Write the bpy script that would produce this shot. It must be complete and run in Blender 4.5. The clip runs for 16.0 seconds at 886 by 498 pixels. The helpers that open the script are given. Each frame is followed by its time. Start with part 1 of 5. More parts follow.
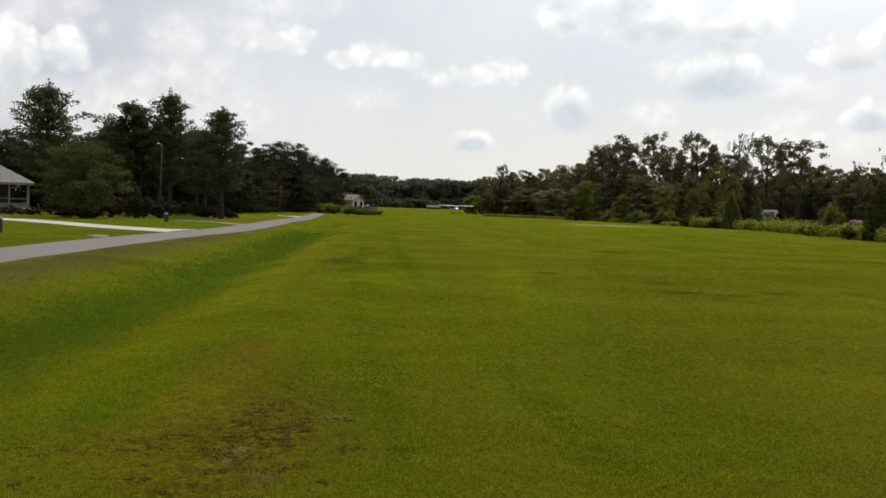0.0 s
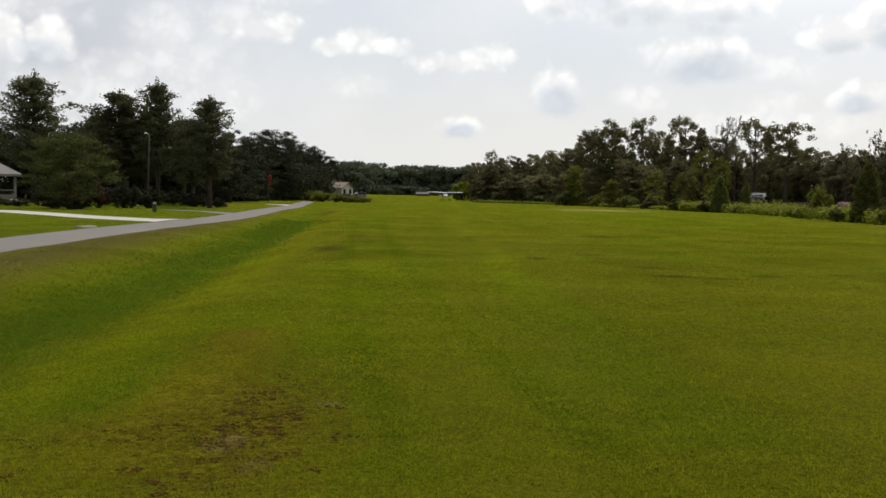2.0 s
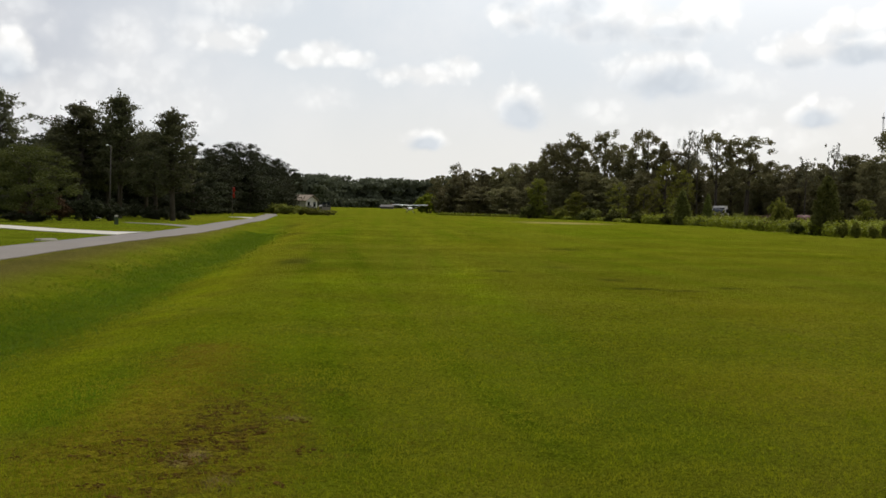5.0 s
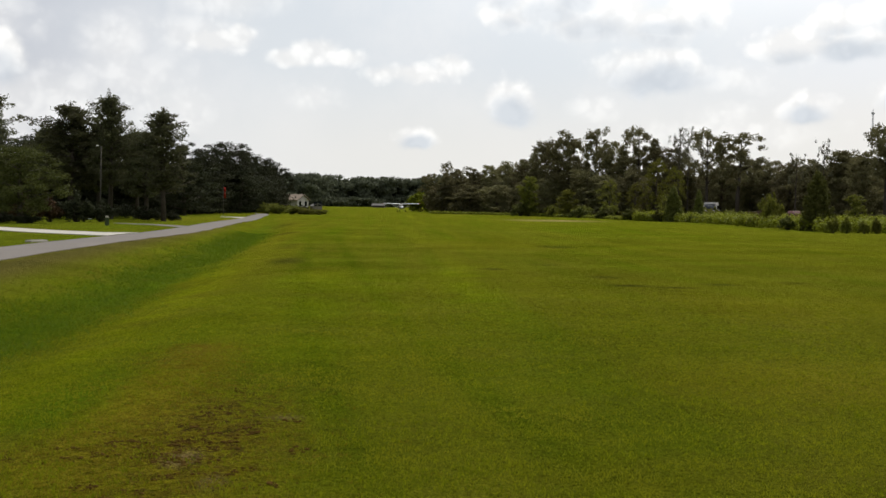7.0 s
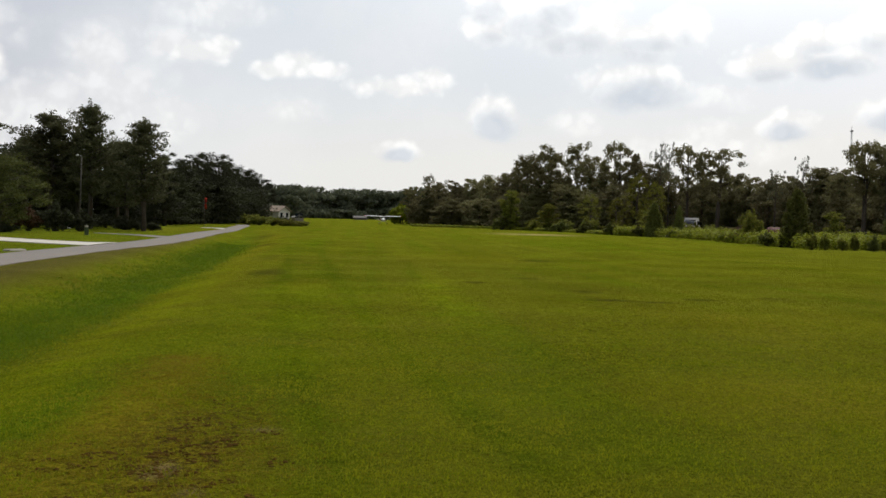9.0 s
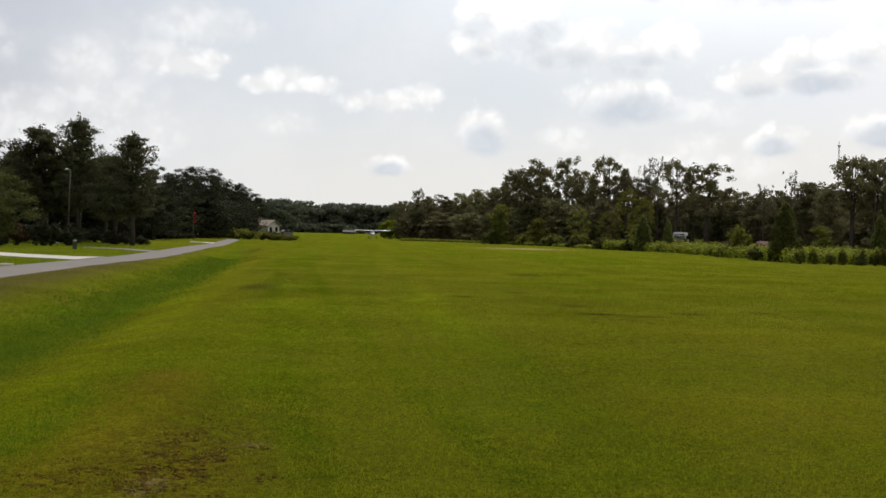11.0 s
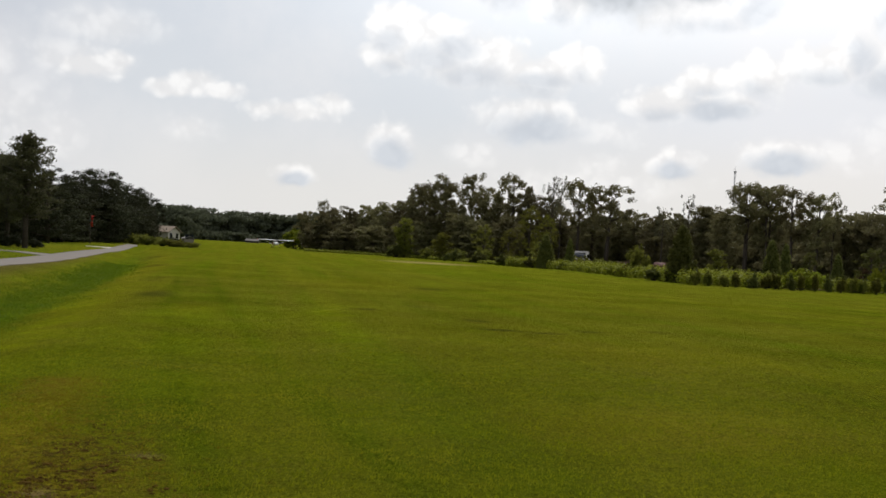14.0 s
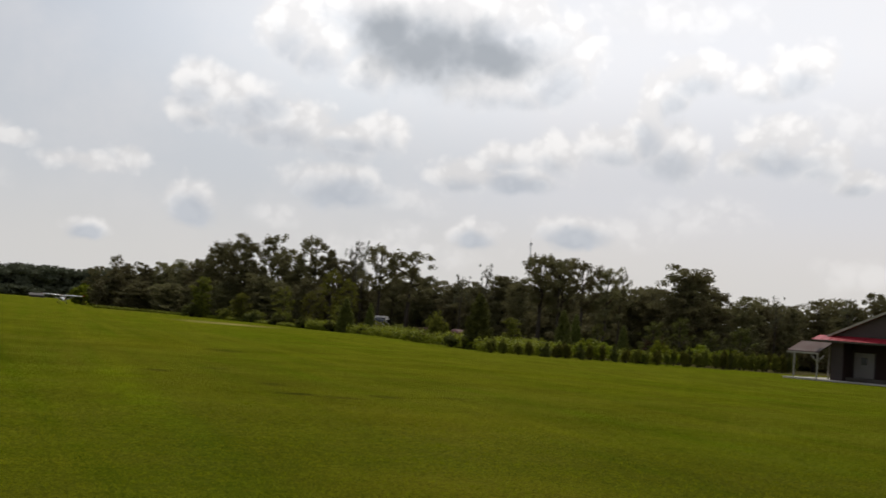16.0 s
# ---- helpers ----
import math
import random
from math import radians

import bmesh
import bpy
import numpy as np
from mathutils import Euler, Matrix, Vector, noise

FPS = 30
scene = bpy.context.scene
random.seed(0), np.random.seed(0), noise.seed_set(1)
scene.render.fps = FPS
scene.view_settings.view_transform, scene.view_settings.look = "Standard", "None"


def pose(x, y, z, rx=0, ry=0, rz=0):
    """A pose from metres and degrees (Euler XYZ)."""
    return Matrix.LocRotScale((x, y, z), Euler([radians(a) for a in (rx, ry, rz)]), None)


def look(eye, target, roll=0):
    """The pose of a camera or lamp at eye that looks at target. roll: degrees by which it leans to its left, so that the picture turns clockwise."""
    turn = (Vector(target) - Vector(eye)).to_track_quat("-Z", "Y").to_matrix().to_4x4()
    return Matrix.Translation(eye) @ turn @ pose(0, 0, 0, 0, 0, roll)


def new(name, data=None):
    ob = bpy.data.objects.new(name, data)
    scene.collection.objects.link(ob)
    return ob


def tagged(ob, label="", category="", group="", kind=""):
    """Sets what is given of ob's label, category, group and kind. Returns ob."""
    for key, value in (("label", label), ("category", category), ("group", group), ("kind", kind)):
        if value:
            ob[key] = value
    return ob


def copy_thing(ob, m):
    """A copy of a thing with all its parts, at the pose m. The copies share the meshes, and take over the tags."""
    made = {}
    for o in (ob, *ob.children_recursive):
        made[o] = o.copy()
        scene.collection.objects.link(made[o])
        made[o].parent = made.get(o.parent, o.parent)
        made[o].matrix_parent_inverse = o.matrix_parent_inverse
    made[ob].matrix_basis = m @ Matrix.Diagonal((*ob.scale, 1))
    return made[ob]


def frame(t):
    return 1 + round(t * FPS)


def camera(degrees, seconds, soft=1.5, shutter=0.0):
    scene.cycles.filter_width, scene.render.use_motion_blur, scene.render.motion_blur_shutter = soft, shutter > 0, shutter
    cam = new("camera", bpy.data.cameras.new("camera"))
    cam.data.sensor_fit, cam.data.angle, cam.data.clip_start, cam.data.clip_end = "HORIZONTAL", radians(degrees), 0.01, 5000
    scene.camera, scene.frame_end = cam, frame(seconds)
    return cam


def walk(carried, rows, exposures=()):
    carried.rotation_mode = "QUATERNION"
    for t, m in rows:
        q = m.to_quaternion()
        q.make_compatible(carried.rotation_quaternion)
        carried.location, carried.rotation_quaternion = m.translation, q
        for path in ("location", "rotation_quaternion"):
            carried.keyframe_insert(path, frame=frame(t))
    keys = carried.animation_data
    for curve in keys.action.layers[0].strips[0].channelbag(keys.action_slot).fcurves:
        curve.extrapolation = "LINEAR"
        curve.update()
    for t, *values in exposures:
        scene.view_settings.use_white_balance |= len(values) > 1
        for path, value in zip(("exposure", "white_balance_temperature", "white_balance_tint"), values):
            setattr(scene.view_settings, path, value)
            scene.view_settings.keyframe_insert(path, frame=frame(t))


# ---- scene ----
# The camera stands on the grass strip, held at eye height, and turns to the right.
EYE = (0.0, 0.0, 1.65)
cam = camera(46.1, 16.0, soft=1.6, shutter=0.3)
TURNS = [  # seconds, yaw, pitch, roll
    (0, 0.00, -2.36, -1.80),
    (0.5, 0.05, -2.46, -1.90),
    (1, -0.12, -2.79, -1.70),
    (1.5, -0.49, -2.95, -1.49),
    (2, -0.60, -3.08, -1.16),
    (2.5, -0.99, -2.93, -1.55),
    (3, -1.39, -2.50, -1.86),
    (3.5, -1.90, -2.37, -1.72),
    (6, -2.75, -2.34, -1.08),
    (6.5, -2.93, -2.61, -1.01),
    (7, -3.01, -2.42, -0.78),
    (7.5, -3.43, -2.32, -1.02),
    (8, -3.64, -1.91, -1.25),
    (10.5, -4.46, -1.47, -1.25),
    (11, -4.60, -0.89, -1.36),
    (11.5, -5.38, -0.16, -1.94),
    (12, -5.58, -0.60, -2.17),
    (12.5, -6.34, -1.35, -2.99),
    (13, -7.62, -1.19, -3.77),
    (13.5, -8.69, -0.89, -3.36),
    (14, -9.86, 0.04, -3.08),
    (14.5, -11.61, 1.36, -2.60),
    (15, -13.29, 1.95, -2.29),
    (15.5, -16.33, 3.56, -3.31),
    (16, -20.84, 4.29, -4.71)]
walk(cam, [(t, pose(*EYE, 90 + p, r, y)) for t, y, p, r in TURNS],
     exposures=[(0, -0.11, 6500, 10.4), (10.8, -0.10, 6500, 11), (11.5, -0.22, 6500, 11.3), (12.0, -0.20, 6500, 11.5), (12.5, -0.16, 6500, 11.8), (14, -0.20, 6500, 11.8), (14.5, -0.28, 6500, 12), (15, -0.39, 6500, 12), (15.4, -0.46, 6500, 12.2), (16, -0.50, 6500, 12.6)])

# ---- world and sun ----
SUN_AZ, SUN_EL = 28.0, 57.0  # degrees right of straight ahead, and above the horizon
world = bpy.data.worlds.new("world")
scene.world = world
world.use_nodes = True
WN, WL = world.node_tree.nodes, world.node_tree.links
WN.clear()


def wmath(op, a, b=None, clamp=False):
    n = WN.new("ShaderNodeMath")
    n.operation, n.use_clamp = op, clamp
    for k, v in enumerate((a, b)):
        if v is None:
            continue
        if isinstance(v, (int, float)):
            n.inputs[k].default_value = v
        else:
            WL.new(v, n.inputs[k])
    return n.outputs[0]


def wrange(v, a, b, lo, hi, smooth=True):
    n = WN.new("ShaderNodeMapRange")
    n.interpolation_type = "SMOOTHSTEP" if smooth else "LINEAR"
    n.inputs["From Min"].default_value, n.inputs["From Max"].default_value = a, b
    n.inputs["To Min"].default_value, n.inputs["To Max"].default_value = lo, hi
    WL.new(v, n.inputs["Value"])
    return n.outputs[0]


def wmix(f, a, b):
    n = WN.new("ShaderNodeMix")
    n.data_type = "RGBA"
    for sock, v in ((n.inputs["Factor"], f), (n.inputs[6], a), (n.inputs[7], b)):
        if isinstance(v, (int, float)):
            sock.default_value = v
        elif isinstance(v, tuple):
            sock.default_value = (*v, 1)
        else:
            WL.new(v, sock)
    return n.outputs[2]


def wnoise(vec, scale, detail, rough=0.55):
    n = WN.new("ShaderNodeTexNoise")
    n.inputs["Scale"].default_value, n.inputs["Detail"].default_value = scale, detail
    n.inputs["Roughness"].default_value = rough
    WL.new(vec, n.inputs["Vector"])
    return n


sky = WN.new("ShaderNodeTexSky")
sky.sky_type, sky.sun_disc = "NISHITA", False
sky.sun_elevation, sky.sun_rotation = radians(SUN_EL), radians(SUN_AZ)
sky.air_density, sky.dust_density, sky.ozone_density = 1.0, 1.0, 1.5
coord = WN.new("ShaderNodeTexCoord")
way = coord.outputs["Generated"]
split = WN.new("ShaderNodeSeparateXYZ")
WL.new(way, split.inputs[0])
DEG = 180 / math.pi
azim = wmath("MULTIPLY", wmath("ARCTAN2", split.outputs[0], split.outputs[1]), DEG)
elev = wmath("MULTIPLY", wmath("ARCSINE", split.outputs[2]), DEG)
# billows: rounded lumps at two scales break up the edges of the clouds
warp = WN.new("ShaderNodeVectorMath")
warp.operation = "MULTIPLY_ADD"
WL.new(wnoise(way, 30.0, 3.0).outputs["Color"], warp.inputs[0])
warp.inputs[1].default_value = (0.022, 0.022, 0.022)
WL.new(way, warp.inputs[2])


def bumps(scale):
    n = WN.new("ShaderNodeTexVoronoi")
    n.feature = "SMOOTH_F1"
    n.inputs["Scale"].default_value, n.inputs["Smoothness"].default_value = scale, 0.6
    WL.new(warp.outputs[0], n.inputs["Vector"])
    return n.outputs["Distance"]


puff, curl = wnoise(way, 22.0, 5.0, 0.5).outputs["Fac"], wnoise(way, 75.0, 3.0, 0.5).outputs["Fac"]
lumps = wmath("ADD", wmath("MULTIPLY", wmath("SUBTRACT", bumps(46.0), 0.45), 0.55), wmath("MULTIPLY", wmath("SUBTRACT", bumps(120.0), 0.45), 0.22))
edge = wmath("ADD", lumps, wmath("MULTIPLY", wmath("SUBTRACT", 0.5, puff), 1.1))
sway = WN.new("ShaderNodeSeparateColor")
WL.new(wnoise(way, 14.0, 3.0).outputs["Color"], sway.inputs[0])
spot = WN.new("ShaderNodeCombineXYZ")
WL.new(wmath("ADD", azim, wmath("MULTIPLY", wmath("SUBTRACT", sway.outputs[0], 0.5), 1.4)), spot.inputs[0])
WL.new(wmath("ADD", elev, wmath("MULTIPLY", wmath("SUBTRACT", sway.outputs[1], 0.5), 0.8)), spot.inputs[1])


def bank(puffs, sink=0.0):
    """How far outside the nearest puff a direction lies: 1 is on its rim. Puffs are azimuth, elevation, half width, half height;
    sink lowers them by so many half heights."""
    out = 9.0
    for a, e, w, h in puffs:
        place = WN.new("ShaderNodeVectorMath")
        place.operation = "MULTIPLY_ADD"
        WL.new(spot.outputs[0], place.inputs[0])
        place.inputs[1].default_value = (1 / w, 1 / h, 0)
        place.inputs[2].default_value = (-a / w, -e / h + sink, 0)
        far = WN.new("ShaderNodeVectorMath")
        far.operation = "LENGTH"
        WL.new(place.outputs[0], far.inputs[0])
        out = wmath("MINIMUM", out, far.outputs["Value"])
    return out


# white cumulus, faintly grey below
BRIGHT = [(6.3, 12.1, 1.5, 1.1), (8.5, 11.5, 2.8, 1.4), (11.1, 10.4, 3.7, 1.5), (14.3, 9.8, 3.4, 1.2), (16.9, 10.3, 1.5, 1.1), (6.4, 10.4, 1.6, 0.9),
          (10.9, 15.6, 1.7, 1.9), (12.7, 14.6, 2.0, 1.6), (15.1, 17.1, 3.1, 1.4), (15.4, 13.5, 1.9, 1.1), (23.1, 17.1, 4.4, 1.9), (26.2, 14.9, 2.4, 1.9), (23.4, 13.3, 4.0, 1.2), (18.6, 17.2, 3.7, 1.6),
          (21.4, 8.5, 2.6, 0.9), (23.8, 9.6, 1.8, 0.9), (26.5, 9.9, 2.0, 1.2), (29.5, 10.5, 2.5, 1.1), (31.2, 12.3, 0.9, 2.2), (32.7, 10.4, 1.9, 1.8), (33.8, 14.6, 2.0, 1.1), (32.4, 13.6, 1.2, 1.2),
          (39.0, 15.0, 1.8, 1.2), (36.8, 14.0, 1.9, 1.0), (38.3, 11.1, 2.5, 1.5), (39.9, 10.2, 1.9, 1.2), (36.2, 9.9, 1.4, 0.9), (41.9, 9.1, 1.9, 0.7),
          (-20.2, 7.5, 1.4, 1.3), (-22.4, 7.3, 1.5, 2.0)]
# small wisps
THIN = [(-4.0, 8.1, 1.3, 0.7), (-5.2, 7.8, 1.6, 0.45), (-2.6, 7.8, 1.4, 0.5), (1.2, 7.1, 2.6, 0.55), (3.3, 7.5, 1.1, 0.85), (-9.3, 8.6, 1.7, 0.7), (-8.3, 8.9, 0.8, 0.6)]
# small clouds with flat blue-grey bases
FLAT = [(14.5, 7.4, 3.2, 1.1), (6.8, 5.7, 1.5, 1.15), (27.7, 5.8, 2.5, 0.9), (22.2, 5.2, 1.4, 0.8), (1.5, 3.8, 1.2, 0.65), (24.3, 8.5, 2.4, 0.8)]
# thin veils with no outline of their own
FAINT = [(-14.3, 8.2, 1.9, 1.3), (-13.5, 6.3, 2.7, 1.8), (-11.9, 4.9, 2.2, 1.4), (-19.9, 4.8, 3.0, 1.8), (-10.2, 8.9, 2.2, 0.9), (-9.0, 10.6, 2.7, 0.8), (-21.0, 9.2, 3.0, 1.6), (-16.8, 4.9, 2.4, 1.9), (-4.0, 5.9, 1.4, 0.7),
         (17.9, 5.0, 1.6, 0.7), (18.3, 4.0, 4.2, 0.8), (33.3, 17.5, 4.2, 1.0), (34.0, 7.0, 3.0, 1.0), (42.4, 4.3, 2.2, 0.9), (30.5, 5.9, 2.4, 0.8), (41.4, 12.2, 2.2, 1.1), (18.3, 6.9, 2.2, 0.7), (11.0, 5.3, 1.5, 0.6)]
# heavy grey undersides
SHADED = [(10.0, 11.0, 1.5, 0.9), (14.6, 9.4, 2.4, 0.6), (32.4, 9.6, 1.6, 1.1), (38.4, 9.9, 2.4, 0.7), (24.6, 8.2, 2.0, 0.55), (-20.6, 6.6, 1.5, 0.9)]
HEAVY = [(19.0, 14.9, 5.0, 2.3), (22.3, 14.8, 3.2, 1.3), (16.6, 15.7, 2.4, 1.6)]
soft_edge = wmath("MULTIPLY", edge, 0.7)
bright = wrange(wmath("ADD", bank(BRIGHT), edge), 1.27, 0.62, 0, 0.95)
flat = wrange(wmath("ADD", bank(FLAT), edge), 1.3, 0.62, 0, 0.85)
wisp = wrange(wmath("ADD", bank(THIN), wmath("MULTIPLY", edge, 1.3)), 1.25, 0.4, 0, 0.8)
white = wmath("MAXIMUM", wmath("MAXIMUM", bright, wmath("MAXIMUM", flat, wisp)), wrange(wmath("ADD", bank(FAINT), edge), 1.5, 0.2, 0, 0.5))
low_shade = wmath("MULTIPLY", wrange(wmath("ADD", bank(BRIGHT, 0.85), soft_edge), 1.05, 0.1, 0, 0.62), bright)
base_shade = wmath("MULTIPLY", wrange(wmath("ADD", bank(FLAT, 0.5), soft_edge), 1.15, 0.3, 0, 0.72), wrange(wmath("ADD", bank(FLAT), soft_edge), 1.5, 0.9, 0, 1))
under = wmath("MAXIMUM", wmath("MAXIMUM", low_shade, base_shade), wrange(wmath("ADD", bank(SHADED), soft_edge), 1.35, 0.3, 0, 0.6))
gloom = wrange(wmath("ADD", bank(HEAVY), wmath("MULTIPLY", edge, 0.8)), 1.35, 0.15, 0, 1)
veil = wmath("MULTIPLY", wrange(wnoise(way, 7.0, 6.0, 0.6).outputs["Fac"], 0.38, 0.72, 0.0, 0.45), wrange(azim, -22.0, 2.0, 0.6, 1.0))
haze = wmath("MULTIPLY", wrange(elev, 3.0, 19.0, 0.97, 0.8), wrange(wmath("ABSOLUTE", azim), 60.0, 115.0, 1, 0.85))
clear = WN.new("ShaderNodeVectorMath")
clear.operation = "SCALE"
WL.new(sky.outputs[0], clear.inputs[0])
clear.inputs["Scale"].default_value = 0.12
side = wrange(azim, 20.0, 46.0, 0, 1)
pale = wmix(haze, clear.outputs[0], wmix(wrange(azim, -5.0, -24.0, 0, 1), wmix(side, (0.80, 0.84, 0.87), (0.92, 0.89, 0.88)), (0.62, 0.64, 0.69)))
sunward = wmath("MULTIPLY", wrange(elev, 5.0, 13.0, 0, 1), wrange(azim, -4.0, 16.0, 0, 0.85))
pale = wmix(sunward, pale, (0.91, 0.96, 0.99))
pale = wmix(wrange(azim, 12.0, 30.0, 0, 0.8), pale, wmix(wrange(elev, 8.0, 3.0, 0, 1), (0.94, 0.965, 0.995), (1.02, 0.985, 0.94)))
pale = wmix(veil, pale, (0.97, 0.97, 0.97))
pale = wmix(wmath("MULTIPLY", wrange(elev, 8.0, 2.0, 0, 0.85), wrange(azim, -16.0, 2.0, 0.3, 1)), pale, (0.90, 0.89, 0.845))
billow = wmix(wrange(wmath("ADD", wmath("MULTIPLY", lumps, 1.2), wmath("ADD", wmath("MULTIPLY", puff, 0.5), wmath("MULTIPLY", curl, 0.3))), 0.25, 0.6, 0, 1), (1.20, 1.195, 1.16), (0.97, 0.97, 0.955))
tops = wmix(wmath("MULTIPLY", white, 0.9), pale, billow)
done = wmix(wmath("MULTIPLY", under, 0.9), tops, (0.55, 0.625, 0.71))
# the sky brightens towards the sun
glare = WN.new("ShaderNodeVectorMath")
glare.operation = "SCALE"
WL.new(wmix(wmath("MULTIPLY", gloom, 0.92), done, (0.40, 0.44, 0.475)), glare.inputs[0])
WL.new(wmath("ADD", 1.0, wmath("MULTIPLY", wmath("MULTIPLY", wrange(azim, -10.0, 16.0, 0, 1), wrange(azim, 55.0, 90.0, 1, 0)), wrange(elev, 8.0, 16.0, 0.02, 0.34))), glare.inputs["Scale"])
# and darkens away from it
glare_back = WN.new("ShaderNodeVectorMath")
glare_back.operation = "SCALE"
WL.new(glare.outputs[0], glare_back.inputs[0])
WL.new(wrange(wmath("ABSOLUTE", azim), 60.0, 120.0, 1, 0.72), glare_back.inputs["Scale"])
done = glare_back.outputs[0]
back = WN.new("ShaderNodeBackground")
back.inputs["Strength"].default_value = 1.0
WL.new(done, back.inputs["Color"])
wout = WN.new("ShaderNodeOutputWorld")
WL.new(back.outputs[0], wout.inputs[0])

sun = new("sun", bpy.data.lights.new("sun", "SUN"))
sun.data.energy, sun.data.angle, sun.data.color = 2.7, radians(0.6), (1.0, 0.925, 0.80)
s_az, s_el = radians(SUN_AZ), radians(SUN_EL)
sun.matrix_world = look((math.sin(s_az) * math.cos(s_el) * 300, math.cos(s_az) * math.cos(s_el) * 300, math.sin(s_el) * 300), (0, 0, 0))


# ---- materials ----
def nodes_of(name):
    m = bpy.data.materials.new(name)
    m.use_nodes = True
    return m, m.node_tree.nodes, m.node_tree.links, m.node_tree.nodes["Principled BSDF"]


def noise_at(N, L, vec, scale, detail=4.0, rough=0.6):
    n = N.new("ShaderNodeTexNoise")
    n.inputs["Scale"].default_value, n.inputs["Detail"].default_value, n.inputs["Roughness"].default_value = scale, detail, rough
    if vec is not None:
        L.new(vec, n.inputs["Vector"])
    return n.outputs["Fac"]


def remap(N, L, v, a, b, lo, hi):
    n = N.new("ShaderNodeMapRange")
    n.inputs["From Min"].default_value, n.inputs["From Max"].default_value = a, b
    n.inputs["To Min"].default_value, n.inputs["To Max"].default_value = lo, hi
    L.new(v, n.inputs["Value"])
    return n.outputs[0]


def blend(N, L, f, a, b, kind="MIX"):
    n = N.new("ShaderNodeMix")
    n.data_type, n.blend_type = "RGBA", kind
    for sock, v in ((n.inputs["Factor"], f), (n.inputs[6], a), (n.inputs[7], b)):
        if isinstance(v, (int, float)):
            sock.default_value = v
        elif isinstance(v, tuple):
            sock.default_value = (*v, 1)
        else:
            L.new(v, sock)
    return n.outputs[2]


def bump_to(N, L, bsdf, height, strength, dist):
    b = N.new("ShaderNodeBump")
    b.inputs["Strength"].default_value, b.inputs["Distance"].default_value = strength, dist
    L.new(height, b.inputs["Height"])
    L.new(b.outputs[0], bsdf.inputs["Normal"])


def surface(name, a, b, rough=0.7, scale=3.0, fine=40.0, metal=0.0, relief=0.3, depth=0.01, gloss=0.12):
    """Two shades mixed by coarse stains and fine grain, in metres of the object."""
    m, N, L, bsdf = nodes_of(name)
    at = N.new("ShaderNodeTexCoord").outputs["Object"]
    stain, grain = noise_at(N, L, at, scale), noise_at(N, L, at, fine, 3.0)
    f = N.new("ShaderNodeMath")
    f.operation = "ADD"
    L.new(remap(N, L, stain, 0.3, 0.7, 0, 0.7), f.inputs[0])
    L.new(remap(N, L, grain, 0.3, 0.7, 0, 0.3), f.inputs[1])
    L.new(blend(N, L, f.outputs[0], a, b), bsdf.inputs["Base Color"])
    L.new(remap(N, L, stain, 0.3, 0.7, max(0.05, rough - 0.12), min(1, rough + 0.1)), bsdf.inputs["Roughness"])
    bsdf.inputs["Metallic"].default_value = metal
    bsdf.inputs["Specular IOR Level"].default_value = gloss
    bump_to(N, L, bsdf, grain, relief, depth)
    return m


def foliage(name, dark, light, tip, through_light=0.25, gloss=0.05):
    """Leaves: every leaf has its own shade, larger clumps drift in colour, and some light passes through."""
    m, N, L, bsdf = nodes_of(name)
    geo = N.new("ShaderNodeNewGeometry")
    info = N.new("ShaderNodeObjectInfo")
    at = N.new("ShaderNodeTexCoord").outputs["Object"]
    c = blend(N, L, geo.outputs["Random Per Island"], dark, light)
    c = blend(N, L, remap(N, L, noise_at(N, L, at, 0.7, 3.0), 0.45, 0.75, 0, 0.7), c, tip)
    hsv = N.new("ShaderNodeHueSaturation")
    L.new(c, hsv.inputs["Color"])
    L.new(remap(N, L, info.outputs["Random"], 0, 1, 0.75, 1.3), hsv.inputs["Value"])
    L.new(remap(N, L, info.outputs["Random"], 0, 1, 0.488, 0.512), hsv.inputs["Hue"])
    L.new(hsv.outputs[0], bsdf.inputs["Base Color"])
    bsdf.inputs["Roughness"].default_value = 0.62
    bsdf.inputs["Specular IOR Level"].default_value = gloss
    lit = N.new("ShaderNodeBsdfTranslucent")
    L.new(hsv.outputs[0], lit.inputs["Color"])
    both = N.new("ShaderNodeMixShader")
    both.inputs[0].default_value = through_light
    L.new(bsdf.outputs[0], both.inputs[1])
    L.new(lit.outputs[0], both.inputs[2])
    L.new(both.outputs[0], N["Material Output"].inputs["Surface"])
    return m


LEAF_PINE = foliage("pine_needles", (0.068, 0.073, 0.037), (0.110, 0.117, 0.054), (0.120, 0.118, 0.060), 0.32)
# darker copy of the oak leaves: shade on the left is in the colour
LEAF_SHADED = foliage("shaded_leaves", (0.026, 0.030, 0.016), (0.044, 0.049, 0.023), (0.050, 0.052, 0.027), 0.2)
# leaves of the distant woods, with aerial haze mixed into the colour
LEAF_HAZED = foliage("hazed_leaves", (0.085, 0.097, 0.062), (0.108, 0.122, 0.076), (0.112, 0.124, 0.078), 0.3)
LEAF_OAK = foliage("oak_leaves", (0.120, 0.114, 0.055), (0.176, 0.166, 0.075), (0.192, 0.166, 0.084), 0.4)
LEAF_LIGHT = foliage("young_leaves", (0.100, 0.110, 0.020), (0.180, 0.185, 0.032), (0.190, 0.175, 0.038), 0.48)
LEAF_SPARSE = foliage("thin_leaves", (0.075, 0.080, 0.045), (0.150, 0.145, 0.085), (0.120, 0.112, 0.070), 0.3)
LEAF_CEDAR = foliage("cedar_sprays", (0.092, 0.106, 0.028), (0.170, 0.186, 0.048), (0.185, 0.190, 0.052), 0.4)
